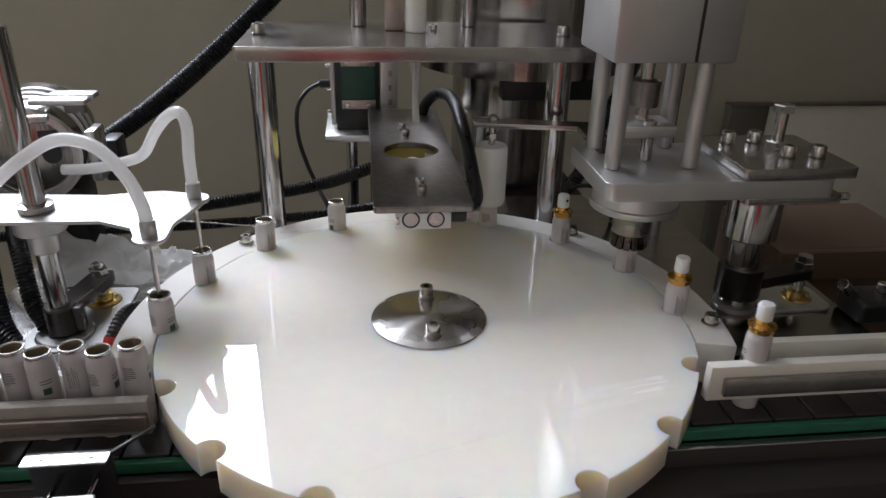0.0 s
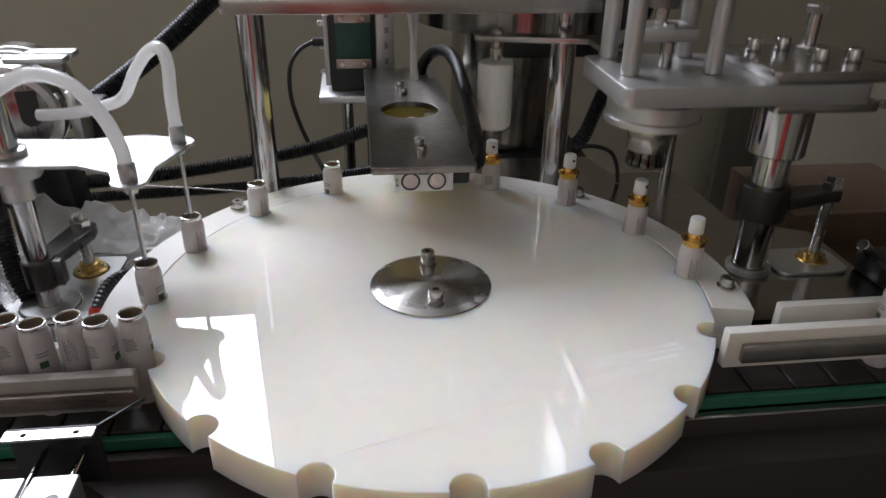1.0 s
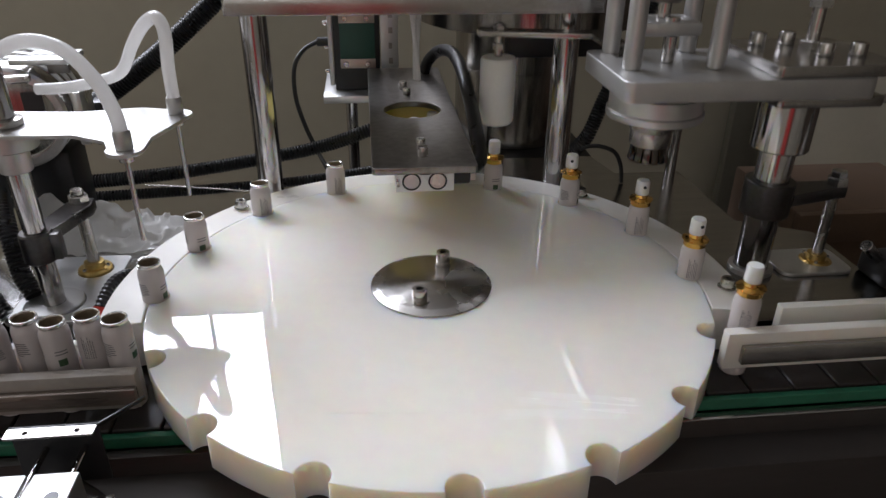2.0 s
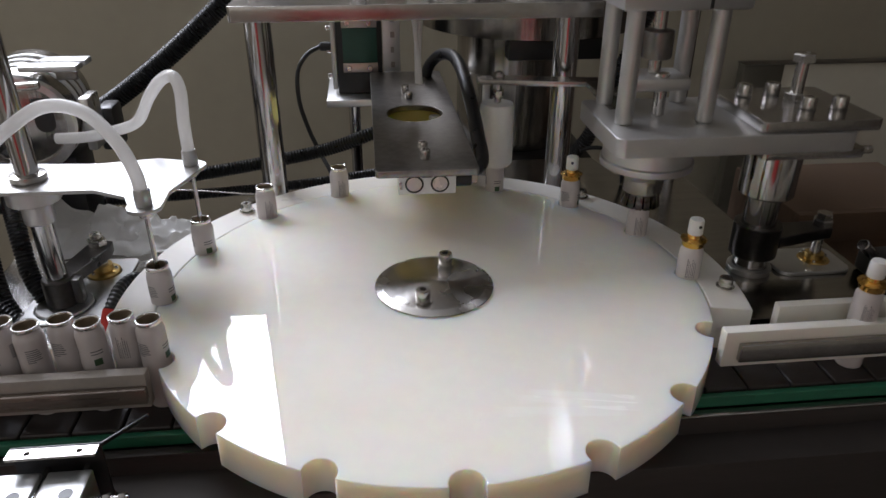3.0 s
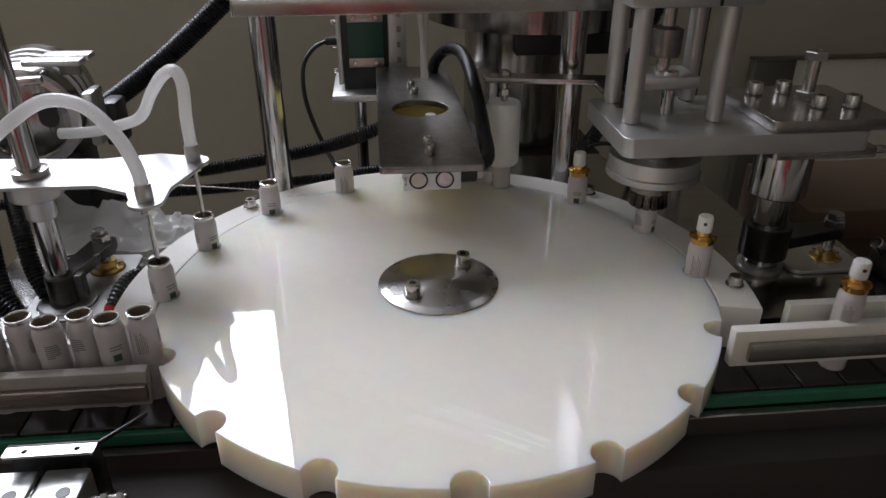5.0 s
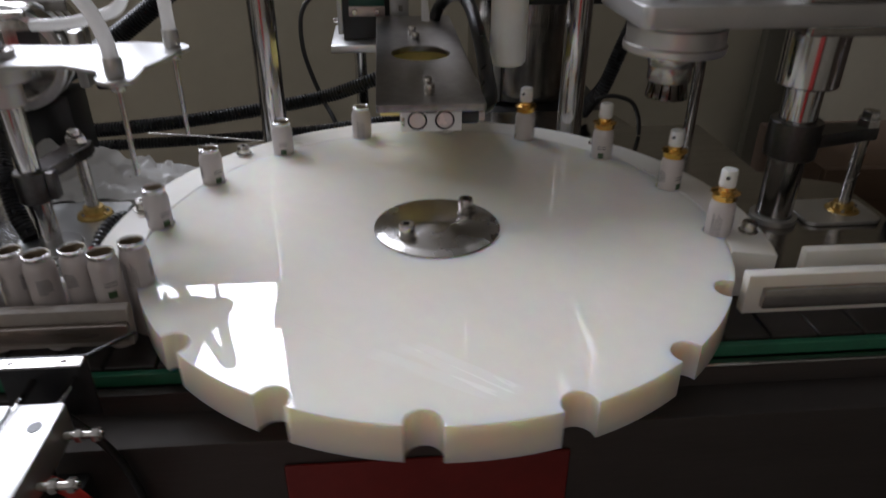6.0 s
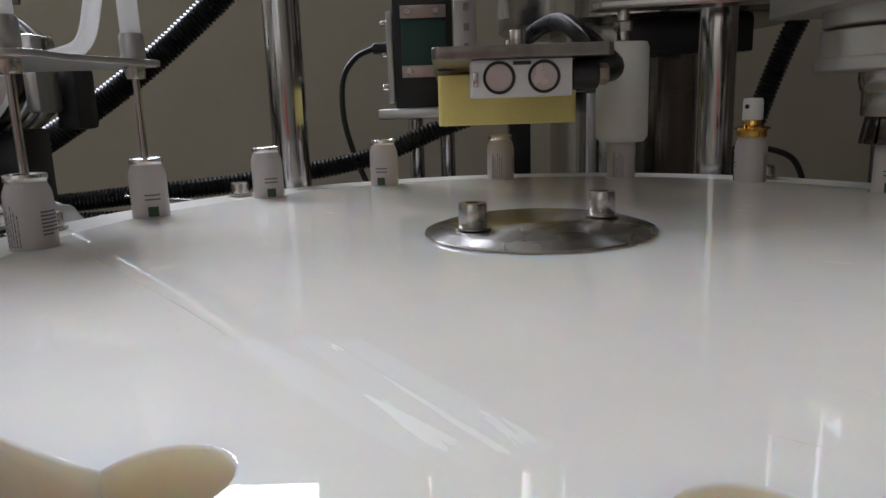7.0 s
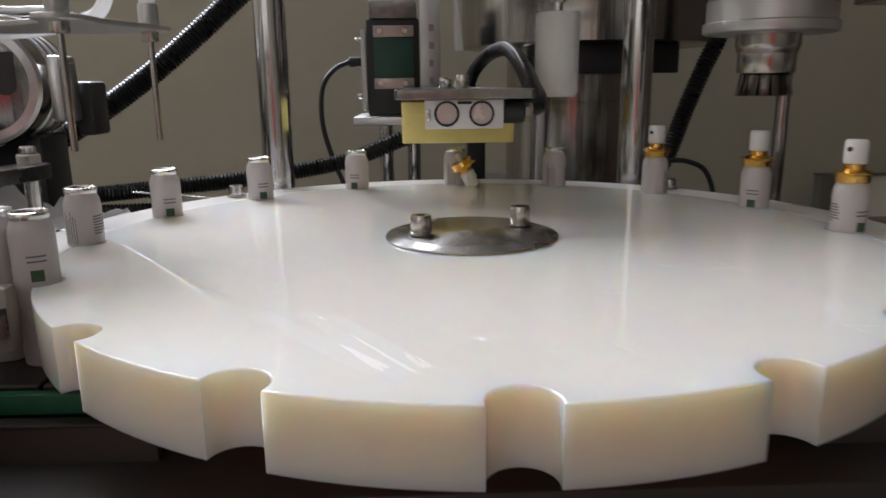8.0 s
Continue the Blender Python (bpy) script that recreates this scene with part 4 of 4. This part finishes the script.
def build_filler():
    f = thing("filling_head", "filling head with two steel needles on a bright plate", "filling head")
    px, py = POST_L
    part("post", rod(0.0100, 0.88, 1.26, px, py), CHROME, f)
    part("collar", lathe([(0.0102, 1.0510), (0.0130, 1.0510), (0.0138, 1.0520), (0.0138, 1.0720), (0.0225, 1.0725), (0.0235, 1.0735), (0.0235, 1.0885), (0.0102, 1.0887)], px, py), ALU, f, "satin aluminium collar")
    part("lock_ring", lathe([(0.0102, 1.0930), (0.0150, 1.0930), (0.0158, 1.094), (0.0158, 1.099), (0.0102, 1.100)], px, py), STEEL, f)
    n11, n12 = pocket(11), pocket(12)
    lobe = lambda c, a0, a1, r: [(c[0] + r * math.cos(radians(a0 + (a1 - a0) * i / 8)), c[1] + r * math.sin(radians(a0 + (a1 - a0) * i / 8))) for i in range(9)]
    shape = [(-0.43, 0.042), (-0.300, 0.040), (-0.268, 0.022)] + lobe(n12, 170, 370, 0.0150) + [(-0.232, 0.030), (-0.222, 0.062), (-0.216, 0.084)] + lobe(n11, -45, 115, 0.0145) + [(-0.262, 0.118), (-0.315, 0.108), (-0.43, 0.118)]
    outline("needle_plate", [shape], 1.0890, 1.0925, ALU, f, 0.0005, "bright thin aluminium plate")
    for n in (n11, n12):
        part("needle", rod(0.0021, 1.0110, 1.0889, *n, 16, 0.0004), CHROME, f, "thin steel filling needle")
        part("needle_nut", lathe([(0.0022, 1.0815), (0.0055, 1.082), (0.0058, 1.0835), (0.0058, 1.0889)], *n, segs=18), STEEL, f)
        part("tube_fitting", lathe([(0, 1.0926), (0.0065, 1.0926), (0.0070, 1.0935), (0.0070, 1.106), (0.0064, 1.108), (0, 1.108)], *n, segs=20), ALU, f)
    part("clamp_block", rod(0.0152, 0.9605, 0.9905, px, py, 36, 0.0015), GUNMETAL, f, "dark steel clamp ring")
    part("clamp_lug", box(px + 0.0125, px + 0.0215, py - 0.006, py + 0.006, 0.9625, 0.9890, 0.0012), GUNMETAL, f)
    # arm to the guide pin
    ax, ay = PIN_L
    arm = [(px - 0.006, py + 0.0135), (px + 0.0145, py + 0.004), (ax + 0.014, ay - 0.006), (ax + 0.012, ay + 0.010), (ax - 0.002, ay + 0.014), (ax - 0.012, ay + 0.004)]
    outline("guide_arm", [arm], 0.9780, 0.9900, GUNMETAL, f, 0.001)
    part("guide_pin", rod(0.0062, 0.905, 0.9779, ax, ay, 20), STEEL, f)
    part("pin_nut", hex_head(0.0100, 0.9902, 0.9985), STEEL, f, m=pose(ax, ay, 0))
    part("pin_head", rod(0.0062, 0.9986, 1.0045, ax, ay, 20), STEEL, f)
    # milky tubes
    a, b = n11, n12
    part("tube", sweep([(a[0], a[1], 1.103), (a[0], a[1], 1.134), (a[0] + 0.001, a[1] + 0.003, 1.164), (a[0] - 0.006, a[1] + 0.010, 1.176), (a[0] - 0.024, a[1] + 0.032, 1.166), (a[0] - 0.045, a[1] + 0.058, 1.143), (a[0] - 0.068, a[1] + 0.082, 1.112), (a[0] - 0.094, a[1] + 0.084, 1.102), (a[0] - 0.124, a[1] + 0.082, 1.097), (a[0] - 0.155, a[1] + 0.086, 1.095)], 0.0058, 0.004), CLEAR_TUBE, f, "milky silicone tube")
    part("tube", sweep([(b[0], b[1], 1.103), (b[0] - 0.003, b[1] + 0.003, 1.122), (b[0] - 0.016, b[1] + 0.012, 1.146), (b[0] - 0.042, b[1] + 0.026, 1.167), (b[0] - 0.075, b[1] + 0.034, 1.170), (b[0] - 0.108, b[1] + 0.034, 1.152), (b[0] - 0.140, b[1] + 0.028, 1.126)], 0.0058, 0.004), CLEAR_TUBE, f, "milky silicone tube")
    return f


filler = build_filler()
foot = thing("post_foot", "round steel foot of the filling post on an added bright plate", "post foot")
part("sleeve", lathe([(0.0104, TABLE), (0.0265, TABLE), (0.0272, TABLE + 0.001), (0.0272, TABLE + 0.0035), (0.0262, TABLE + 0.0045), (0.0104, TABLE + 0.0045)], *POST_L), ALU, foot)
# added bright plate stands in for the table's bright reflection round the bushing
outline("foot_plate", [rounded(-0.402, -0.318, 0.036, 0.168, 0.008), circle(*POST_L, 0.0278), circle(*PIN_L, 0.0178)], TABLE + 0.0002, TABLE + 0.0022, PLATE_ALU, foot)


def bushing(x, y):
    b = thing("guide_bushing", "brass flanged guide bushing on the table", "bushing", "brass guide bushings")
    part("flange", lathe([(0.0062, TABLE), (0.0165, TABLE), (0.0172, TABLE + 0.001), (0.0172, TABLE + 0.0045), (0.0155, TABLE + 0.006), (0.0105, TABLE + 0.0065), (0.0100, TABLE + 0.0125), (0.0062, TABLE + 0.013)], x, y, 36), BRASS, b)
    for i in range(3):
        screw(b, x + 0.0135 * math.cos(2.1 * i), y + 0.0135 * math.sin(2.1 * i), TABLE + 0.0062, cap_screw_mesh(0.002, 0.0025))


bushing(*PIN_L)

# ---- pump drive behind the filling post ----


def build_motor():
    m = thing("pump_drive", "silver and black pump drive behind the filling post", "pump")
    x, z = -0.428, 1.100
    rot = pose(x, 0.215, z, 90, 0, 12)
    part("housing", lathe([(0, -0.13), (0.052, -0.13), (0.056, -0.126), (0.056, -0.014), (0.051, -0.003), (0.043, 0.0), (0, 0.0)], segs=64, m=rot), BOWL_STEEL, m, "polished metal housing")
    part("front_ring", lathe([(0.0445, 0.0), (0.0520, -0.0025), (0.0545, -0.0015), (0.0550, 0.0010), (0.0520, 0.0040), (0.0450, 0.0045), (0.0445, 0.0)], segs=64, m=rot), BOWL_BRIGHT, m, "bright cast front ring")
    for z0 in (-0.042, -0.068, -0.094):
        part("strap", lathe([(0.0562, z0), (0.0578, z0 + 0.001), (0.0578, z0 + 0.011), (0.0562, z0 + 0.012)], segs=64, m=rot), PLATE_ALU, m)
    slot = [(0.010 * math.cos(radians(a)), -0.004 + 0.010 * math.sin(radians(a))) for a in range(180, 361, 15)] + [(0.010, 0.024), (-0.010, 0.024)]
    outline("slot_recess", [slot], 0.0, 0.0012, BLACK, m, 0.0002, m=rot @ pose(0.024, 0.004, 0.0002))
    part("latch", box(-0.016, 0.016, 0.0, 0.010, -0.004, 0.004, 0.002), STEEL, m, m=pose(x + 0.030, 0.172, z + 0.052, 0, 0, 12))
    part("side_block", box(x + 0.0585, x + 0.070, 0.226, 0.262, z - 0.035, z + 0.025, 0.003), BOWL_BRIGHT, m)
    part("rear_block", box(x + 0.0585, x + 0.078, 0.268, 0.305, z - 0.050, z + 0.002, 0.004), BLACK, m)
    for i, dy in enumerate((0.0, 0.028)):
        part("fin", box(x + 0.015 + 0.01 * i, x + 0.074, 0.205 + dy, 0.226 + dy, z + 0.0585, z + 0.0650, 0.002), PLATE_ALU, m)
    part("fin_block", box(x + 0.044, x + 0.066, 0.224, 0.2275, z + 0.0455, z + 0.0583, 0.001), DARK_STEEL, m)
    part("stand", box(x - 0.035, x + 0.035, 0.246, 0.30, 0.0, z - 0.048, 0.004), BLACK_METAL, m)
    return m


build_motor()


def crumpled_sheet(name, x0, x1, y0, y1, h0, h1, seed, label):
    """A creased sheet of film, propped up along its far edge."""
    noise.seed_set(seed)
    n, k = 44, 20
    bm = bmesh.new()
    layers = []
    for off in (0.0, 0.0007):
        grid = []
        for i in range(n + 1):
            u, row = i / n, []
            for j in range(k + 1):
                v = j / k
                p = Vector((u * 5, v * 2.2, seed))
                fold = 0.009 * noise.noise(p * 1.3) + 0.005 * noise.noise(p * 3.1) + 0.0025 * noise.noise(p * 7)
                h = (h0 + (h1 - h0) * u) * v ** 1.25
                x = x0 + (x1 - x0) * u + 0.010 * noise.noise(p * 1.7 + Vector((9, 0, 0)))
                y = y0 + (y1 - y0) * v + 0.014 * noise.noise(p * 1.1 + Vector((0, 7, 0))) + 0.012 * u
                row.append(bm.verts.new((x, y, TABLE + 0.0024 + off + max(0.0, h + fold * (0.3 + v)))))
            grid.append(row)
        layers.append(grid)
    for g in layers:
        for a, c in zip(g, g[1:]):
            for j in range(k):
                bm.faces.new((a[j], a[j + 1], c[j + 1], c[j]))
    border = [(i, 0) for i in range(n)] + [(n, j) for j in range(k)] + [(i, k) for i in range(n, 0, -1)] + [(0, j) for j in range(k, 0, -1)]
    lo, hi = layers
    for (a, c), (d, e) in zip(border, border[1:] + border[:1]):
        bm.faces.new((lo[a][c], lo[d][e], hi[d][e], hi[a][c]))
    bmesh.ops.recalc_face_normals(bm, faces=bm.faces[:])
    noise.seed_set(1)
    return tagged(part(name, bm, FILM), label, "plastic film")


crumpled_sheet("plastic_film", -0.430, -0.266, 0.168, 0.232, 0.046, 0.006, 4, "crumpled milky plastic film lying on the machine table")

# ---- capping press (moves up and down) ----
HEAD = pocket(5)
POST_R, PIN_R = (0.357, 0.078), (0.437, 0.086)


def build_press():
    p = thing("capping_press", "aluminium capping press with four columns and a steel chuck", "capping press")
    hx, hy = HEAD
    plate = outline("press_plate", [rounded(0.169, 0.402, 0.019, 0.150, 0.010)], 1.1080, 1.1265, ALU, p, 0.001, "thick satin aluminium plate")
    cols = [(hx - 0.039, hy - 0.026), (hx + 0.041, hy - 0.026), (hx - 0.036, hy + 0.044), (hx + 0.043, hy + 0.044)]
    for x, y in cols:
        part("column", rod(0.0085, 1.1266, 1.232, x, y, 28), ALU, p)
    part("cylinder_body", box(hx - 0.058, hx + 0.062, hy - 0.044, hy + 0.062, 1.2322, 1.36, 0.004), ALU, p, "square satin aluminium cylinder body")
    part("cylinder_groove", box(hx + 0.020, hx + 0.023, hy - 0.0446, hy - 0.0441, 1.234, 1.36, 0), BLACK, p, smooth=False)
    for z in (1.275, 1.31):
        part("fitting", rod(0.008, 0, 0.014, m=pose(hx + 0.0622, hy + 0.01, z, 0, 90, 0), segs=20), BLACK, p)
    part("piston_rod", rod(0.0065, 1.165, 1.2320, hx, hy + 0.012, 24), STEEL, p)
    part("coupling", lathe([(0.0066, 1.180), (0.014, 1.180), (0.015, 1.182), (0.015, 1.206), (0.0066, 1.208)], hx, hy + 0.012, 28), DARK_STEEL, p)
    part("bridge", box(hx - 0.026, hx + 0.030, hy - 0.012, hy + 0.034, 1.152, 1.1648, 0.003), ALU, p)
    for x, y in ((hx + 0.004, hy - 0.002), (hx - 0.02, hy + 0.026)):
        part("push_rod", rod(0.0062, 1.1266, 1.1519, x, y, 24), CHROME, p)
    part("bridge_boss", lathe([(0, 1.1649), (0.007, 1.1649), (0.007, 1.168), (0, 1.1685)], hx + 0.004, hy - 0.002, 20), STEEL, p)
    # chuck
    part("upper_flange", lathe([(0, 1.098), (0.0430, 1.098), (0.0440, 1.099), (0.0440, 1.1079), (0, 1.1079)], hx, hy, 48), ALU, p)
    chuck = part("chuck", lathe([(0.0125, 1.0460), (0.0200, 1.0460), (0.0205, 1.0470), (0.0205, 1.0600), (0.0215, 1.0610), (0.0230, 1.0670), (0.0230, 1.0979), (0.0125, 1.0979)], hx, hy, 40), WORN_STEEL, p, "dark steel chuck")
    q = box(-0.0035, 0.0035, 0.0128, 0.0172, 1.0295, 1.0462, 0.0006)
    for v in q.verts:
        v.co.y *= 1 + 0.16 * (1.0462 - v.co.z) / 0.0167
    jaw = part("jaw", q, DARK_CHROME, chuck, m=pose(hx, hy, 0))
    for i in range(1, 14):
        ob = new("jaw", jaw.data)
        ob.parent = chuck
        ob.matrix_basis = pose(hx, hy, 0, 0, 0, 360 * i / 14)
    # mounting pads and screws
    pad = outline("upper_pad", [rounded(0.306, 0.424, 0.022, 0.140, 0.006)], 1.1268, 1.1375, WORN_STEEL, p, 0.0008, "worn steel mounting pad")
    outline("lower_pad", [rounded(0.315, 0.417, 0.026, 0.140, 0.006)], 1.0985, 1.1077, WORN_STEEL, p, 0.0008, "worn steel mounting pad")
    for x, y in ((0.330, 0.112), (0.361, 0.114), (0.370, 0.062), (0.401, 0.060)):
        screw(pad, x, y, 1.1390, cap_screw_mesh(0.0078, 0.0105), washer=True)
    bolt = part("jack_bolt", rod(0.0062, 1.1376, 1.176, 0.374, 0.092, 20), STEEL, pad, "long hexagon bolt with lock nut")
    part("bolt_head", hex_head(0.0115, 1.1761, 1.184), STEEL, bolt, m=pose(0.374, 0.092, 0))
    part("lock_nut", hex_head(0.0125, 1.1377, 1.146), STEEL, bolt, m=pose(0.374, 0.092, 0))
    part("pad_pin", rod(0.004, 0, 0.012, m=pose(0.4172, 0.036, 1.103, 0, 90, 0), segs=16), STEEL, p)
    # sliding post, clamp and guide pin
    x, y = POST_R
    part("post_collar", lathe([(0.0176, 1.043), (0.0265, 1.043), (0.028, 1.0445), (0.028, 1.0975), (0.0176, 1.0984)], x, y, 48), CHROME, p, "polished post collar")
    part("post", rod(0.0175, 0.90, 1.0983, x, y, 40), CHROME, p)
    part("clamp_ring", lathe([(0.0177, 0.972), (0.0240, 0.972), (0.0246, 0.9728), (0.0246, 1.0078), (0.0240, 1.0085), (0.0177, 1.0085)], x, y, 44), GUNMETAL, p, "dark steel clamp ring")
    ax, ay = PIN_R
    outline("guide_arm", [[(x + 0.019, y - 0.017), (ax - 0.004, ay - 0.010), (ax + 0.008, ay - 0.008), (ax + 0.011, ay + 0.004), (ax + 0.002, ay + 0.012), (x + 0.017, y + 0.019)]], 0.984, 0.997, GUNMETAL, p, 0.001)
    part("guide_pin", rod(0.0058, 0.905, 0.9839, ax, ay, 20), STEEL, p)
    part("pin_nut", hex_head(0.0108, 0.9972, 1.0055), STEEL, p, m=pose(ax, ay, 0))
    part("pin_head", hex_head(0.0085, 1.0056, 1.0125), STEEL, p, m=pose(ax, ay, 0))
    # strip and nylon plunger over the next bottle
    qx, qy = pocket(7)
    outline("strip", [[(qx - 0.024, qy - 0.003), (qx - 0.018, qy - 0.009), (0.190, 0.1970), (0.190, 0.1502), (0.214, 0.1502), (0.214, 0.2170), (qx - 0.018, qy + 0.016), (qx - 0.024, qy + 0.010)]], 1.1270, 1.1330, WORN_STEEL, p, 0.0008, "narrow worn steel strip")
    part("strip_tab", box(0.190, 0.214, 0.112, 0.172, 1.1266, 1.1269, 0), WORN_STEEL, p, smooth=False)
    part("plunger_bolt", rod(0.0045, 1.1036, 1.140, qx, qy + 0.001, 20), STEEL, p)
    part("plunger_nut", hex_head(0.0072, 1.1116, 1.119), STEEL, p, m=pose(qx, qy + 0.001, 0))
    part("plunger_nut", hex_head(0.0072, 1.1332, 1.138), STEEL, p, m=pose(qx, qy + 0.001, 0))
    part("plunger", lathe([(0.0125, 1.0280), (0.0170, 1.0280), (0.0195, 1.0310), (0.0200, 1.0330), (0.0200, 1.0990), (0.0185, 1.1030), (0.0, 1.1036), (0.0, 1.085), (0.0125, 1.085), (0.0125, 1.0280)], qx, qy + 0.001, 40), NYLON, p, "white nylon plunger")
    return p


press = build_press()
hx, hy = HEAD
sleeve = part("crimp_sleeve", lathe([(0.0232, 1.0740), (0.0440, 1.0740), (0.0465, 1.0750), (0.0470, 1.0760), (0.0470, 1.0815), (0.0462, 1.0822), (0.0450, 1.0826), (0.0450, 1.0975), (0.0232, 1.0975)], hx, hy, 56), ALU, press, "satin aluminium crimping sleeve")
sleeve.matrix_basis = pose(0, 0, 0)

foot_r = thing("post_foot", "steel sleeve foot of the press post on the table", "post foot")
part("sleeve", lathe([(0.0182, TABLE), (0.0225, TABLE), (0.0232, TABLE + 0.001), (0.0232, TABLE + 0.006), (0.0182, TABLE + 0.007)], *POST_R), ALU, foot_r)
outline("foot_plate", [rounded(0.384, 0.466, 0.056, 0.112, 0.012)], TABLE + 0.0002, TABLE + 0.0045, PLATE_ALU, foot_r)
bushing(PIN_R[0], PIN_R[1])
rodr = thing("support_rod", "slim polished support rod behind the press", "rod")
part("rod", rod(0.0075, TABLE - 0.0005, 1.32, 0.372, 0.345, 24), CHROME, rodr)

# ---- things behind the press ----


def build_carton():
    c = thing("carton", "brown cardboard carton standing behind the press", "carton")
    part("box", box(0.548, 0.80, 0.30, 0.48, 0.70, 0.915, 0.003), CARD, c)
    part("flap", box(0.548, 0.80, 0.286, 0.2995, 0.87, 0.915, 0.001), CARD, c)
    part("stand", box(0.558, 0.79, 0.31, 0.47, 0.0, 0.6995, 0.003), BLACK_METAL, c)
    return c


build_carton()
photo = thing("sensor_holder", "black sensor holder with a chrome clamp rod", "sensor holder")
part("holder", box(0.474, 0.535, 0.024, 0.070, TABLE + 0.0002, 0.981, 0.005, 3), BLACK, photo)
part("clamp_rod", rod(0.0062, 0, 0.040, m=pose(0.480, 0.046, 0.978, 0, -52, 20), segs=24), CHROME, photo)
part("knob", rod(0.0060, 0, 0.012, m=pose(0.512, 0.05, 0.9812), segs=20), STEEL, photo)
panel = thing("partition_panel", "olive grey sheet partition with an added dark band at its edge", "partition")
part("sheet", box(1.2202, 2.2, 1.50, 1.53, 0.0, 0.833, 0.003), PANEL, panel)
# upright is added; stands in for a band dark only from low angles
part("upright", box(1.090, 1.220, 1.495, 1.535, 0.0, 0.833, 0.003), DARK_OLIVE, panel, "added dark band at the sheet's edge")
part("edge_trim", box(1.088, 2.2, 1.493, 1.537, 0.8332, 0.838, 0.001), DARK_STEEL, panel)
cupboard = thing("red_cupboard", "red enamelled steel cupboard standing against the workshop wall", "cupboard")
part("carcass", box(-0.62, 0.06, -2.595, -2.22, 0.06, 1.15, 0.004), RED_PAINT, cupboard)
part("plinth", box(-0.60, 0.04, -2.58, -2.25, 0.0, 0.0598, 0.002), BLACK_METAL, cupboard)
for x0, x1, hx0 in ((-0.615, -0.283, -0.31), (-0.277, 0.055, -0.26)):
    door = part("door", box(x0, x1, -2.2195, -2.200, 0.065, 1.145, 0.003), RED_PAINT, cupboard)
    part("handle", box(hx0, hx0 + 0.014, -2.1998, -2.175, 0.58, 0.72, 0.003), STEEL, door)
# ---- sensor bracket before the queue ----


def build_sensor_bracket():
    """A twin-rod air cylinder before the queue; its slotted strip slides to and fro."""
    s = thing("sensor_bracket", "bright twin-rod air cylinder pushing a black slotted bracket before the conveyor", "air cylinder")
    slider = outline("slotted_strip", [rounded(-0.2985, -0.2410, -0.1805, -0.1710, 0.001), circle(-0.2855, -0.1757, 0.0018, 16), circle(-0.2525, -0.1757, 0.0018, 16)], 1.0030, 1.0050, WORN_STEEL, s, 0.0003, "steel strip with two holes")
    part("back_plate", box(-0.2985, -0.2410, -0.1707, -0.1687, 0.955, 1.005, 0.0005), BLACK_METAL, slider)
    part("angle_arm", box(0, 0.040, -0.0008, 0.0008, -0.003, 0.0, 0.0003), BLACK_METAL, slider, m=pose(-0.2410, -0.1700, 1.005, 0, 8, 58))
    for x in (-0.2775, -0.2520):
        part("slide_rod", rod(0.0022, 0, 0.060, m=pose(x, -0.1708, 0.987, 90, 0, 0), segs=14), CHROME, slider)
    for x0, x1 in ((-0.3250, -0.2775), (-0.2735, -0.2450)):
        block = part("sensor_block", box(x0, x1, -0.290, -0.2005, 0.968, 0.9925, 0.0015), PLATE_ALU, s, "bright metal cylinder block")
        part("thumb_recess", lathe([(0, 0), (0.0045, 0), (0.0045, 0.0004), (0, 0.0004)], segs=20, m=pose(x1 - 0.010, -0.222, 0.9926)), BLACK, block)
    for y in (-0.215, -0.255):
        part("adjusting_screw", rod(0.0026, 0, 0.024, m=pose(-0.2448, y, 0.978, 0, 90, 0), segs=14), STEEL, s)
        part("lock_nut", hex_head(0.0046, 0.008, 0.012), STEEL, s, m=pose(-0.2448, y, 0.978, 0, 90, 0))
        part("lock_nut", hex_head(0.0046, 0.018, 0.022), STEEL, s, m=pose(-0.2448, y, 0.978, 0, 90, 0))
    part("stem", box(-0.300, -0.262, -0.270, -0.205, 0.86, 0.9678, 0.002), BLACK_METAL, s)
    part("mount_arm", box(-0.300, -0.262, -0.2048, -0.1355, 0.86, 0.90, 0.002), BLACK_METAL, s)
    return slider


gate = build_sensor_bracket()
hose("signal_cable", [(-0.255, -0.235, 0.966), (-0.235, -0.240, 0.955), (-0.228, -0.235, 0.93), (-0.232, -0.215, 0.88), (-0.24, -0.19, 0.80)], 0.004, "red sensor cable hanging before the conveyor", "cable", RED, step=0.004)
hose("signal_cable", [(-0.262, -0.175, 0.958), (-0.240, -0.178, 0.93), (-0.228, -0.176, 0.88), (-0.225, -0.174, 0.78)], 0.003, "thin black sensor cable hanging before the conveyor", "cable", BLACK, step=0.004)

def motions():
    walk(wheel, [(t, pose(0, 0, 0, 0, 0, -turned(t))) for t in TIMES])
    key_lift(press, PRESS_CYCLE, PRESS_STROKE)
    key_lift(filler, FILL_CYCLE, FILL_STROKE)
    key_lift(sleeve, SLEEVE_CYCLE, -0.012)
    ts = sorted({0.0, 8.0, *[round(t, 3) for c in GATE_CYCLE for a, b in (c[:2], c[2:]) for t in (a, (a + b) / 2, b) if 0 < t < 8]})
    walk(gate, [(t, pose(0, -0.0205 * lift(t, GATE_CYCLE), 0)) for t in ts])
    move_bottles()


motions()
